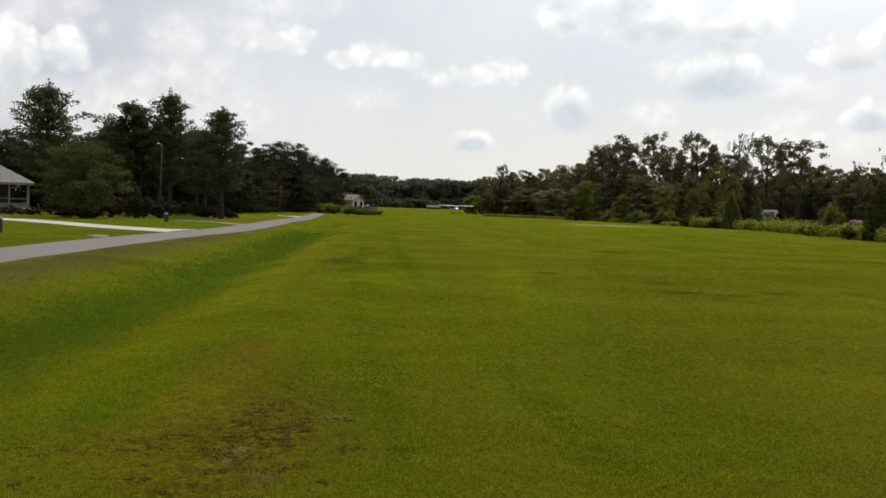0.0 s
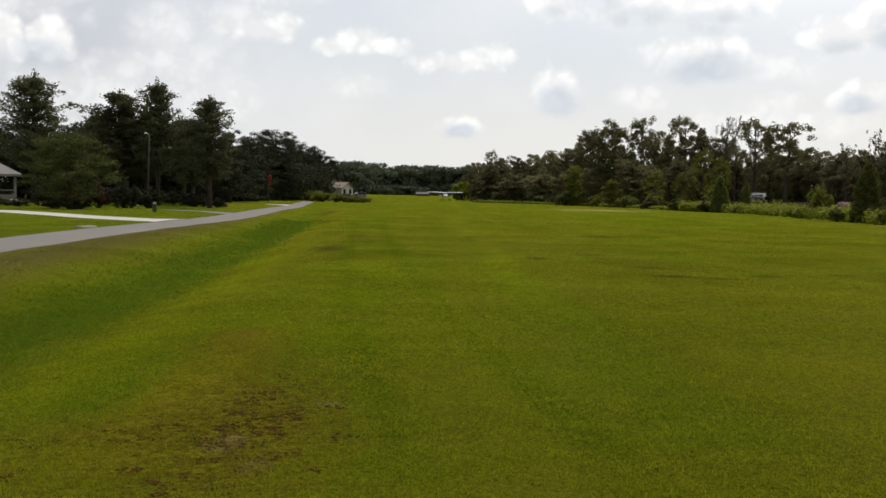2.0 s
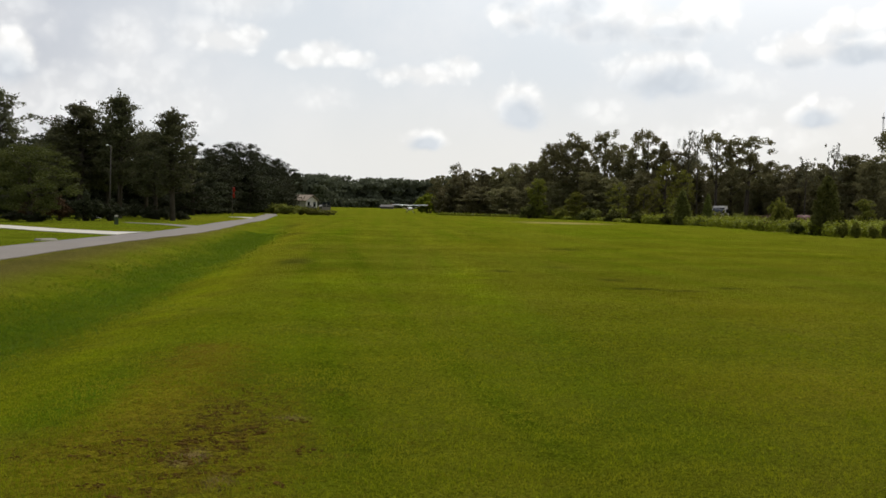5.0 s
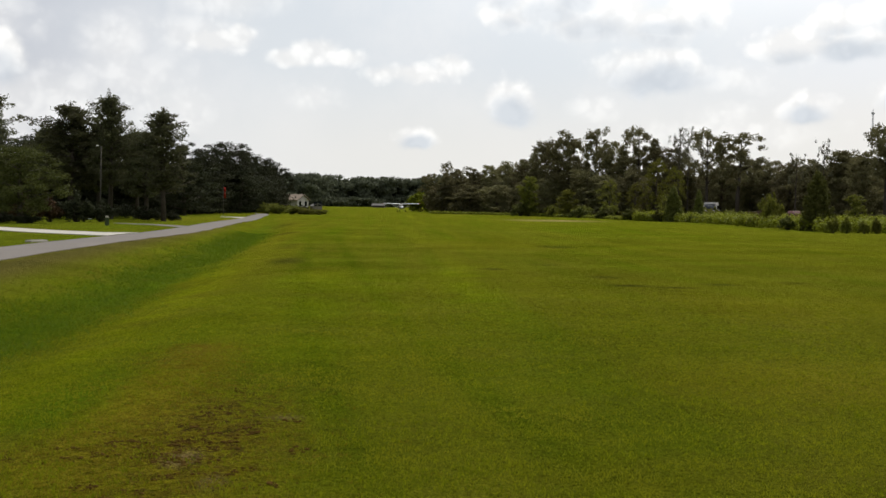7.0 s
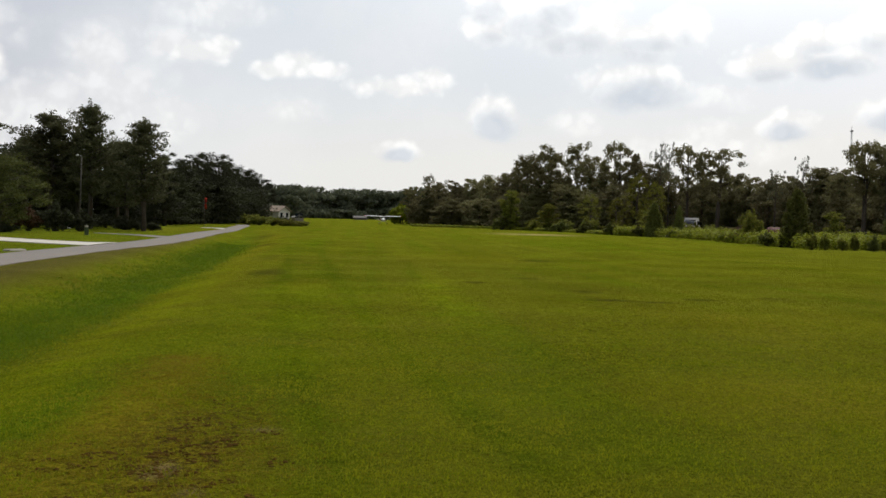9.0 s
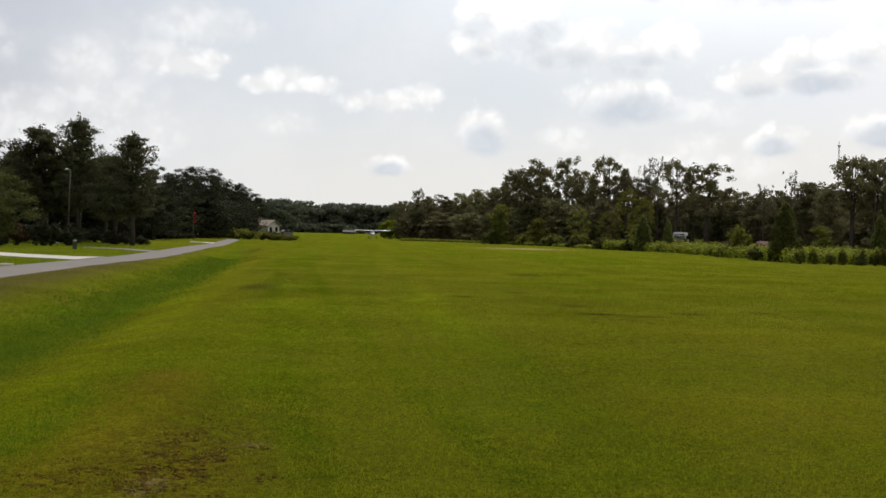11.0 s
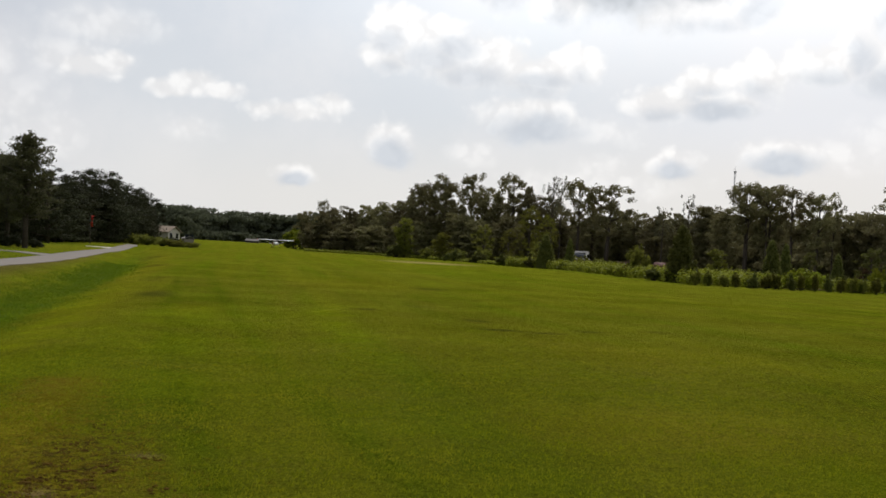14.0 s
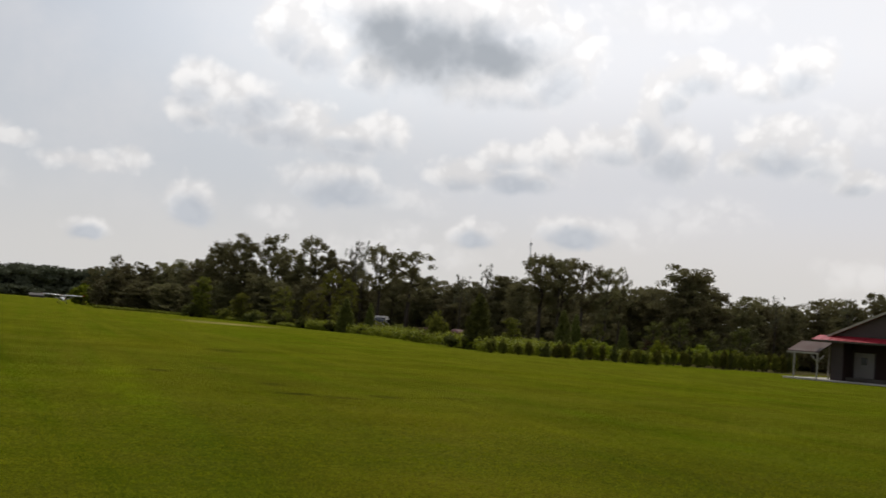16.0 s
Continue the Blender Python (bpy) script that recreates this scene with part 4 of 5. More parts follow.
woods("far_woods", "distant dark woodland closing the end of the strip", along([(-75, 560), (-30, 600), (0, 620), (45, 600), (80, 520)], 3.4, 10, 14, 20, 6.5, 1) + along([(-75, 550), (-30, 588), (0, 606), (45, 588), (80, 510)], 4.0, 3, 4, 8, 5.0, 21), 90, 1.9, LEAF_HAZED, 1)
woods("back_woods", "dark woodland behind the front row of trees", along([(17, 245), (27, 215), (40, 185), (55, 172), (70, 160), (72, 130), (74, 115), (84, 106), (102, 98), (130, 90)], 2.0, 2.5, 6.6, 9.2, 3.0, 2) + along([(34, 190), (55, 168), (68, 158), (70, 130), (70, 112), (82, 103), (102, 96), (125, 90)], 2.2, 1.5, 2.6, 4.6, 2.2, 12), 118, 0.55, LEAF_OAK, 2)
woods("left_woods", "dark woodland behind the pines and the lane", along([(-70, 120), (-52, 126), (-32, 132), (-28, 150), (-26, 175), (-25, 200), (-27, 222)], 1.8, 2.5, 6.0, 8.0, 3.0, 3), 105, 0.5, LEAF_SHADED, 3)
woods("mid_woods", "dark woodland along the far side of the strip", along([(-32, 230), (-42, 330), (-62, 480)], 3.5, 3, 8, 10.5, 4.5, 4) + along([(20, 255), (27, 330), (45, 480)], 3.5, 3, 6, 8.5, 4.5, 5), 62, 1.2, LEAF_HAZED, 4)


def weeds():
    rng = np.random.default_rng(8)
    clumps = []
    while len(clumps) < 1700:
        y = rng.uniform(74, 200)
        ex = np.interp(y, [72, 84, 95, 122, 150, 176, 197], [31.5, 33.5, 33.5, 34, 29.5, 23.5, 8])
        x = ex + abs(rng.normal(0, 9 if y < 125 else 3.5))
        if y < hedge_y(x) + 1.2 or x > 75:
            continue
        r = rng.uniform(0.35, 0.8)
        lift = 1.0 if y < 138 else 0.4
        clumps.append((x, y, lift * (0.35 + 0.25 * r), r, r, lift * rng.uniform(0.45, 0.95)))
    return tagged(new("weeds", leaf_mesh("weeds", clumps, 38, 0.24, rng, LEAF_WEED, 1.4)), "rank yellow-green weeds in front of the wood", "weeds", kind="stuff")


weeds()


def grass():
    """Short blades on the ground near the camera."""
    rng = np.random.default_rng(9)
    n = 170000
    r = 4.0 + 24.0 * rng.random(n) ** 2.0
    a = np.radians(rng.uniform(-30, 50, n))
    x, y = r * np.sin(a), r * np.cos(a)
    # tufts: the sward thins and thickens by hand-wide cells
    cells = rng.random((512, 512))
    i, j = (x / 0.13).astype(int) % 512, (y / 0.16).astype(int) % 512
    i2, j2 = (x / 0.41).astype(int) % 512, (y / 0.47).astype(int) % 512
    thick = 0.6 * cells[i, j] + 0.4 * cells[j2, i2]
    keep = rng.random(n) > 0.9 * np.exp(-((x + 1.25) / 0.75) ** 2 - ((y - 7.1) / 2.0) ** 2)
    keep &= rng.random(n) < 0.25 + 1.2 * thick
    lush = thick[keep]
    x, y, r = x[keep], y[keep], r[keep]
    x, y, r, lush = (np.repeat(v, 3) for v in (x, y, r, lush))
    n = len(x)
    x, y = x + rng.normal(0, 0.02, n), y + rng.normal(0, 0.02, n)
    z = height(x, y)
    d = rng.uniform(0, 6.28, n)
    tall = rng.uniform(0.012, 0.036, n) * (0.35 + 0.8 * lush) * (1.15 - 0.95 * smooth(r, 8, 30))
    wide = rng.uniform(0.0022, 0.0044, n) * (1 + r * 0.05)
    tilt = rng.normal(0, 0.018, (n, 2))
    base = np.stack([x, y, z - 0.005], -1)
    side = np.stack([np.cos(d) * wide, np.sin(d) * wide, np.zeros(n)], -1)
    tip = base + np.stack([tilt[:, 0], tilt[:, 1], tall], -1)
    verts = np.stack([base - side, base + side, tip], 1).reshape(-1, 3)
    return tagged(new("grass", raw_mesh("grass", verts, 3, BLADE)), "short mown grass with dry yellow tufts", "grass", kind="stuff")


grass()


def ditch_grass():
    """Longer tufts where the mower does not reach."""
    rng = np.random.default_rng(19)
    n = 16000
    y = 9 + 60 * rng.random(n) ** 1.5
    x = ditch_x(y) + rng.normal(-0.3, 0.6, n)
    # drifts of thicker growth
    cells = rng.random((64, 64))
    grown = 0.5 * cells[(x * 1.6 + 30).astype(int) % 64, (y * 0.7).astype(int) % 64] + 0.5 * cells[(x * 0.6 + 20).astype(int) % 64, (y * 0.23).astype(int) % 64]
    keep = rng.random(len(x)) < 0.2 + 1.1 * grown
    x, y = x[keep], y[keep]
    x, y = np.repeat(x, 4), np.repeat(y, 4)
    n = len(x)
    x, y = x + rng.normal(0, 0.04, n), y + rng.normal(0, 0.04, n)
    d = rng.uniform(0, 6.28, n)
    tall, wide = rng.uniform(0.025, 0.08, n), rng.uniform(0.003, 0.0065, n) * (1 + y * 0.04)
    base = np.stack([x, y, height(x, y) - 0.005], -1)
    side = np.stack([np.cos(d) * wide, np.sin(d) * wide, np.zeros(n)], -1)
    tip = base + np.concatenate([rng.normal(0, 0.06, (n, 2)), tall[:, None]], 1)
    verts = np.stack([base - side, base + side, tip], 1).reshape(-1, 3)
    return tagged(new("ditch_grass", raw_mesh("ditch_grass", verts, 3, LONG_GRASS)), "longer lush grass along the ditch", "grass", kind="stuff")


ditch_grass()


def clods():
    """Crumbs of dark soil and dead turf on the worn patch."""
    rng = np.random.default_rng(23)
    bm = bmesh.new()
    spots = [(-1.25 + rng.normal(0, 0.30), 7.0 + rng.normal(0, 0.75)) for k in range(42)] + [(-2.35 + rng.normal(0, 0.3), 7.0 + rng.normal(0, 0.2)) for k in range(7)]
    for k in range(760):
        px, py = spots[k % len(spots)]
        x, y = px + rng.normal(0, 0.055), py + rng.normal(0, 0.05)
        r = 0.004 + 0.010 * rng.random() ** 2.0
        made = bmesh.ops.create_icosphere(bm, subdivisions=1, radius=r)
        for v in made["verts"]:
            v.co = Vector((x, y, float(height(x, y)))) + Vector((v.co.x * 1.7, v.co.y * 1.2, v.co.z * 0.7 + r * 0.3)) * (0.7 + 0.6 * rng.random())
    return tagged(part("soil_clods", bm, SOIL), "crumbs of dark soil and dead turf on the worn patch", "soil", kind="stuff")


clods()


def dry_tufts():
    """Short golden tufts with bare gaps between them over the worn patch."""
    rng = np.random.default_rng(29)
    n = 1500
    y = 5.6 + 6.6 * rng.random(n) ** 1.2
    x = np.interp(y, [5.6, 8, 12], [-1.25, -1.5, -2.1]) + rng.normal(size=n) * np.interp(y, [5.6, 8, 12], [0.62, 0.5, 0.26])
    size = 0.5 + 0.9 * rng.random(n) ** 1.5
    x, y, size = (np.repeat(v, 26) for v in (x, y, size))
    n = len(x)
    a, r = rng.uniform(0, 6.28, n), 0.034 * size * rng.random(n) ** 0.5
    x, y = x + 1.3 * r * np.cos(a), y + r * np.sin(a)
    d = rng.uniform(0, 6.28, n)
    wide = rng.uniform(0.002, 0.004, n)
    base = np.stack([x, y, height(x, y) - 0.004], -1)
    side = np.stack([np.cos(d) * wide, np.sin(d) * wide, np.zeros(n)], -1)
    tip = base + np.stack([0.5 * r * np.cos(a) + rng.normal(0, 0.012, n), 0.5 * r * np.sin(a) + rng.normal(0, 0.012, n), size * rng.uniform(0.008, 0.022, n)], -1)
    verts = np.stack([base - side, base + side, tip], 1).reshape(-1, 3)
    return tagged(new("dry_tufts", raw_mesh("dry_tufts", verts, 3, DRY_BLADE)), "short golden tufts of dry turf on the worn patch", "grass", kind="stuff")


dry_tufts()


# ---- buildings ----
def hangar():
    # local x runs along the front to the right, local y goes back into the building
    ob = root("hangar", pose(55.88, 63.75, 0, 0, 0, -60), "taupe hangar with red metal awning and gabled front", "hangar")
    W, back, eave, ridge, bay = 13.0, 15.0, 3.38, 6.5, 2.2
    part("slab", boxed(-2.9, W + 1, -1.9, back, -0.3, 0.09, bevel=0.02), CONCRETE, ob, "pale concrete slab")
    part("bay_floor", boxed(0.95, W - 0.2, 0.6, back - 0.2, 0.09, 0.38, bevel=0.01), POLE_WOOD, ob, "dark raised floor of the open bay")
    part("front_wall", boxed(0, 0.9, 0.0, 0.15, 0.09, 3.0), SIDING_TAUPE, ob)
    part("bay_side", boxed(0.77, 0.9, 0.152, bay, 0.09, 3.0), SIDING_BROWN, ob)
    wall = part("bay_wall", boxed(0.9, W - 0.15, bay, bay + 0.15, 0.38, 3.0), SIDING_BROWN, ob, "dark brown wall at the back of the bay")
    for k in range(18):
        x = 1.25 + k * 0.6
        if not 0.85 < x < 2.85:
            part("batten", boxed(x, x + 0.05, bay - 0.025, bay - 0.003, 0.25, 2.95), SIDING_BROWN, wall)
    part("bay_ceiling", boxed(0.2, W - 0.2, 0.16, bay + 0.3, 3.0, 3.06), SIDING_BROWN, ob)
    part("gable", prism(bmesh.new(), [(0.0, 3.0), (W, 3.0), (W, eave), (W / 2, ridge), (0, eave)], -0.002, 0.15), SIDING_TAUPE, ob)
    part("side_wall", boxed(-0.002, 0.15, 0.15, back, 0.09, eave), SIDING_TAUPE, ob)
    part("side_wall", boxed(W - 0.15, W, 0.15, back, 0.09, eave), SIDING_TAUPE, ob)
    part("back_wall", boxed(0.15, W - 0.15, back - 0.15, back, 0.09, eave), SIDING_TAUPE, ob)
    rise = (ridge - eave) / (W / 2)
    for s in (-1, 1):
        def at(d, lift):
            return (W / 2 + s * d, ridge + 0.05 - rise * d + lift)
        part("roof", prism(bmesh.new(), [at(0, 0), at(W / 2 + 0.2, 0), at(W / 2 + 0.2, 0.1), at(0, 0.1)], -0.35, back + 0.4), ROOF_RED, ob, "red metal roof sheet")
        part("rake_trim", prism(bmesh.new(), [at(0, -0.06), at(W / 2 + 0.25, -0.06), at(W / 2 + 0.25, 0.12), at(0, 0.12)], -0.41, -0.355), WOOD_POST, ob, "pale weathered rake trim")
    swap = Matrix(((0, 1, 0, 0), (1, 0, 0, 0), (0, 0, 1, 0), (0, 0, 0, 1)))
    awning = prism(bmesh.new(), [(-1.55, 3.05), (-1.55, 2.97), (-0.01, 3.36), (-0.01, 3.44)], -1.0, W + 0.3)
    bmesh.ops.transform(awning, matrix=swap, verts=awning.verts)
    bmesh.ops.recalc_face_normals(awning, faces=awning.faces)
    a = part("awning", awning, ROOF_RED, ob, "glossy red metal awning")
    for k in range(24):
        x = -0.9 + k * 0.6
        part("rib", tubed([(x, -1.54, 3.06), (x, -0.05, 3.445)], [0.02, 0.02], 5), ROOF_RED, a)
    part("fascia", boxed(-1.02, W + 0.3, -1.60, -1.555, 2.91, 3.05), POLE_WOOD, ob, "weathered awning fascia")
    d = part("door", boxed(1.07, 2.55, bay - 0.06, bay - 0.003, 0.39, 2.3, bevel=0.01), DOOR_GREY, ob, "dull white door with a small dark window")
    part("pane", boxed(1.59, 2.03, bay - 0.075, bay - 0.062, 1.4, 1.95, bevel=0.004), GLASS, d)
    part("handle", tubed([(2.43, bay - 0.12, 1.25), (2.43, bay - 0.061, 1.25)], [0.03, 0.03]), STEEL, d)
    for x in (0.95, 2.57):
        part("door_frame", boxed(x, x + 0.1, bay - 0.05, bay - 0.003, 0.25, 2.36), SIDING_TAUPE, ob)
    # the side porch
    low, high = 2.05, 2.85
    porch = prism(bmesh.new(), [(-1.7, low), (-1.7, low + 0.06), (1.3, high + 0.06), (1.3, high)], -2.75, -0.35)
    bmesh.ops.transform(porch, matrix=swap, verts=porch.verts)
    bmesh.ops.recalc_face_normals(porch, faces=porch.faces)
    part("porch_roof", porch, ROOF_BROWN, ob, "shaded brown porch roof")
    part("porch_beam", boxed(-2.75, -0.35, -1.76, -1.66, 1.92, 2.05), WOOD_POST, ob, "pale timber beam")
    for x, y in ((-2.2, -1.6), (-0.45, -1.6), (-0.45, 0.9)):
        post = part("post", boxed(x - 0.05, x + 0.05, y - 0.05, y + 0.05, 0.09, 1.92 if y < 0 else 2.7, bevel=0.01), WOOD_POST, ob, "pale timber porch post")
        if x > -1 and y < 0:
            for s in (-1, 1):
                part("brace", tubed([(x, y, 1.3), (x + s * 0.5, y, 1.9)], [0.05, 0.05], 4), WOOD_POST, post)


hangar()


def house():
    # local x to the right along the porch, y to the back
    ob = root("house", pose(-33.9, 86.6, 0, 0, 0, 21.4), "single-storey house with pale metal hip roof and dull white porch", "house")
    L, B, e, r = 13.0, 10.0, 2.5, 4.9
    bm = bmesh.new()
    p = [bm.verts.new(v) for v in ((0, 0, e), (-L, 0, e), (-L, B, e), (0, B, e), (-4.6, B / 2, r), (-L + 4.6, B / 2, r))]
    for f in ((0, 4, 5, 1), (1, 5, 2), (2, 5, 4, 3), (3, 4, 0), (0, 1, 2, 3)):
        bm.faces.new([p[k] for k in f])
    bmesh.ops.recalc_face_normals(bm, faces=bm.faces)
    roof = part("roof", bm, ROOF_GREY, ob, "pale grey metal hip roof")
    for k in range(12):
        x = -0.8 - k * 0.95
        top = min(1.0, -x / 4.6, (L + x) / 4.6)
        if top > 0.05:
            part("seam", tubed([(x, 0.02, e + 0.02), (x, B / 2 * top, e + (r - e) * top + 0.02)], [0.018, 0.018], 4), ROOF_GREY, roof)
    part("fascia", boxed(-L, 0, -0.03, 0.0, e - 0.2, e), SIDING_PALE, ob)
    part("fascia", boxed(-0.02, 0.01, 0.0, B, e - 0.2, e), SIDING_PALE, ob)
    part("wall", boxed(-L + 0.6, -2.4, 2.6, B - 0.6, 0, e - 0.01), SIDING_TAUPE, ob, "shaded house wall")
    part("porch_floor", boxed(-L + 0.3, -0.35, 0.3, B - 0.4, -0.2, 0.35, bevel=0.02), ROCK, ob)
    for k in range(9):
        x = -0.55 - k * 1.45
        part("post", boxed(x - 0.09, x + 0.09, 0.35, 0.53, 0.35, e - 0.2, bevel=0.01), SIDING_PALE, ob, "dull white porch post")
    for y in (3.6, 6.6, 9.3):
        part("post", boxed(-0.64, -0.46, y - 0.09, y + 0.09, 0.35, e - 0.2, bevel=0.01), SIDING_PALE, ob, "dull white porch post")
    part("railing", boxed(-L + 0.5, -0.6, 0.40, 0.48, 1.12, 1.2), SIDING_PALE, ob)
    part("railing_panel", boxed(-L + 0.5, -0.6, 0.42, 0.46, 0.42, 0.8), SIDING_PALE, ob, "low pale porch wall")
    for k in range(3):
        x = -4.2 - k * 3.0
        w = part("window", boxed(x - 0.5, x + 0.5, 2.55, 2.597, 0.95, 2.1), GLASS, ob)
        part("frame", boxed(x - 0.58, x + 0.58, 2.57, 2.599, 0.87, 0.945), SIDING_PALE, w)


house()


def far_house(x, y, turn, w, d, e, r, label, wall, roof):
    ob = root("cottage", pose(x, y, 0, 0, 0, turn), label, "house")
    eave = min(0.45, 0.1 * w)
    part("wall", boxed(-w / 2, w / 2, -d / 2, d / 2, -0.2, e), wall, ob)
    part("gable", prism(bmesh.new(), [(-w / 2, e), (w / 2, e), (0, r - 0.1)], -d / 2 + 0.004, d / 2 - 0.004), wall, ob)
    for s in (-1, 1):
        part("roof", prism(bmesh.new(), [(0, r), (s * (w / 2 + eave), e - 0.3 * eave), (s * (w / 2 + eave), e), (0, r + 0.15)], -d / 2 - eave, d / 2 + eave), roof, ob)
    for k in (-1, 1):
        part("window", boxed(k * w * 0.25 - 0.5, k * w * 0.25 + 0.5, -d / 2 - 0.03, -d / 2 - 0.003, 0.9, 2.1), GLASS, ob)
    return ob


far_house(-23.4, 262, 62, 5.2, 5.0, 2.4, 3.7, "white cottage with a tan roof beyond the bushes", SIDING_WHITE, ROOF_TAN)
far_house(-18.9, 275, 20, 2.4, 3.0, 1.0, 1.5, "low pale shed beside the far cottage", SIDING_PALE, ROOF_GREY)
far_house(-4.5, 505, 80, 3.4, 6.0, 1.0, 1.8, "distant house with a tan roof under the trees", SIDING_TAUPE, ROOF_DULL)


def brush_pile(x, y, r, h, seed):
    rng = np.random.default_rng(seed)
    bm = bmesh.new()
    for k in range(60):
        a, s = rng.random() * 6.28, rng.random() ** 0.6
        px, py = r * s * math.cos(a), r * s * math.sin(a)
        z = h * (1 - s * s) * rng.random()
        d = rng.normal(size=3)
        tube(bm, [(px - d[0] * 0.6, py - d[1] * 0.6, z), (px + d[0] * 0.6, py + d[1] * 0.6, z + abs(d[2]) * 0.3)], [0.06, 0.04], 5)
    ob = part("brush_pile", bm, BRUSH)
    ob.matrix_basis = pose(x, y, 0)
    return tagged(ob, "heap of brown cut branches behind the weeds", "brush pile")


brush_pile(40.9, 111.0, 1.8, 1.7, 2)


def van(x, y, turn):
    # local x forward
    ob = root("van", pose(x, y, 0, 0, 0, turn), "parked white van behind the tall weeds", "van")

    def hoop(px, w, z0, z1, tuck):
        return [(px, -w, z0), (px, w, z0), (px, w, (z0 + z1) / 2), (px, w - tuck, z1), (px, -w + tuck, z1), (px, -w, (z0 + z1) / 2)]
    part("body", loft([hoop(2.4, 0.8, 0.5, 1.05, 0.1), hoop(2.2, 0.95, 0.4, 1.25, 0.12), hoop(1.5, 0.98, 0.35, 1.45, 0.12), hoop(0.8, 0.98, 0.35, 2.3, 0.2), hoop(0.2, 0.98, 0.35, 2.5, 0.2), hoop(-2.0, 0.98, 0.35, 2.5, 0.2), hoop(-2.4, 0.95, 0.45, 2.35, 0.2)]), SIDING_WHITE, ob)
    part("windscreen", loft([[(1.52, -0.8, 1.5), (1.52, 0.8, 1.5), (1.46, 0.8, 1.46), (1.46, -0.8, 1.46)], [(0.86, -0.72, 2.26), (0.86, 0.72, 2.26), (0.78, 0.72, 2.24), (0.78, -0.72, 2.24)]]), GLASS, ob, "dark windscreen")
    for s in (-1, 1):
        for a, b in ((0.05, 0.75), (-0.95, -0.1), (-2.0, -1.1)):
            part("side_window", boxed(a, b, s * 0.93 - 0.03, s * 0.93 + 0.03, 1.5, 2.05, bevel=0.01), GLASS, ob)
        for px in (1.55, -1.5):
            wheel = part("wheel", tubed([(px, s * 0.78, 0.34), (px, s * 0.82, 0.34), (px, s * 0.98, 0.34), (px, s * 1.0, 0.34)], [0.26, 0.34, 0.34, 0.26], 16), BLACK, ob, "black tyre")
            part("rim", tubed([(px, s * 0.97, 0.34), (px, s * 1.01, 0.34)], [0.19, 0.17], 12), STEEL, wheel)
        part("headlight", boxed(2.3, 2.42, s * 0.62 - 0.14, s * 0.62 + 0.14, 0.82, 1.0, bevel=0.02), STEEL, ob)


van(43.3, 138.0, 246)


def car(x, y, turn):
    # local x forward
    ob = root("car", pose(x, y, 0, 0, 0, turn), "parked dark red car half hidden by weeds", "car")

    def hoop(px, w, z0, z1, tuck):
        return [(px, -w, z0), (px, w, z0), (px, w, (z0 + z1) / 2), (px, w - tuck, z1), (px, -w + tuck, z1), (px, -w, (z0 + z1) / 2)]
    part("body", loft([hoop(2.2, 0.7, 0.4, 0.75, 0.1), hoop(2.0, 0.86, 0.3, 0.9, 0.12), hoop(0.9, 0.9, 0.28, 1.02, 0.12), hoop(-1.5, 0.9, 0.28, 1.05, 0.12), hoop(-2.1, 0.85, 0.35, 1.0, 0.12), hoop(-2.2, 0.75, 0.45, 0.85, 0.1)]), CAR_RED, ob)
    part("cabin", loft([hoop(0.95, 0.78, 1.0, 1.05, 0.05), hoop(0.3, 0.76, 1.02, 1.5, 0.14), hoop(-0.8, 0.76, 1.02, 1.54, 0.14), hoop(-1.6, 0.76, 1.02, 1.1, 0.05)]), CAR_RED, ob)
    part("windscreen", loft([[(0.96, -0.66, 1.1), (0.96, 0.66, 1.1), (0.9, 0.66, 1.06), (0.9, -0.66, 1.06)], [(0.36, -0.58, 1.47), (0.36, 0.58, 1.47), (0.3, 0.58, 1.45), (0.3, -0.58, 1.45)]]), GLASS, ob, "dark windscreen")
    for s in (-1, 1):
        part("side_window", boxed(-0.8, 0.25, s * 0.72 - 0.03, s * 0.72 + 0.03, 1.1, 1.42, bevel=0.01), GLASS, ob)
        part("headlight", boxed(2.08, 2.2, s * 0.6 - 0.13, s * 0.6 + 0.13, 0.62, 0.76, bevel=0.02), STEEL, ob)
        for px in (1.35, -1.35):
            wheel = part("wheel", tubed([(px, s * 0.7, 0.31), (px, s * 0.74, 0.31), (px, s * 0.89, 0.31), (px, s * 0.91, 0.31)], [0.24, 0.31, 0.31, 0.24], 16), BLACK, ob, "black tyre")
            part("rim", tubed([(px, s * 0.88, 0.31), (px, s * 0.92, 0.31)], [0.18, 0.16], 12), STEEL, wheel)


car(43.6, 109.5, 62)


# ---- poles and small fixtures ----
def light_pole():
    ob = root("utility_pole", pose(-23.2, 85.4, 0, 0, 0.8, 0), "tall thin weathered pole with a small lamp beside the shrubs", "pole")
    part("post", tubed([(0, 0, -0.4), (0, 0, 3), (0.0, 0, 6.0)], [0.055, 0.048, 0.038], 10), POLE_WOOD, ob)
    part("lamp_arm", tubed([(0, 0, 5.9), (-0.12, 0, 6.0), (-0.26, 0, 6.02)], [0.02, 0.018, 0.018], 6), STEEL, ob)
    part("lamp_head", tubed([(-0.2, 0, 6.03), (-0.3, 0, 6.04), (-0.42, 0, 6.0)], [0.035, 0.06, 0.03], 8), WHITE_PAINT, ob, "small pale lamp head")


light_pole()


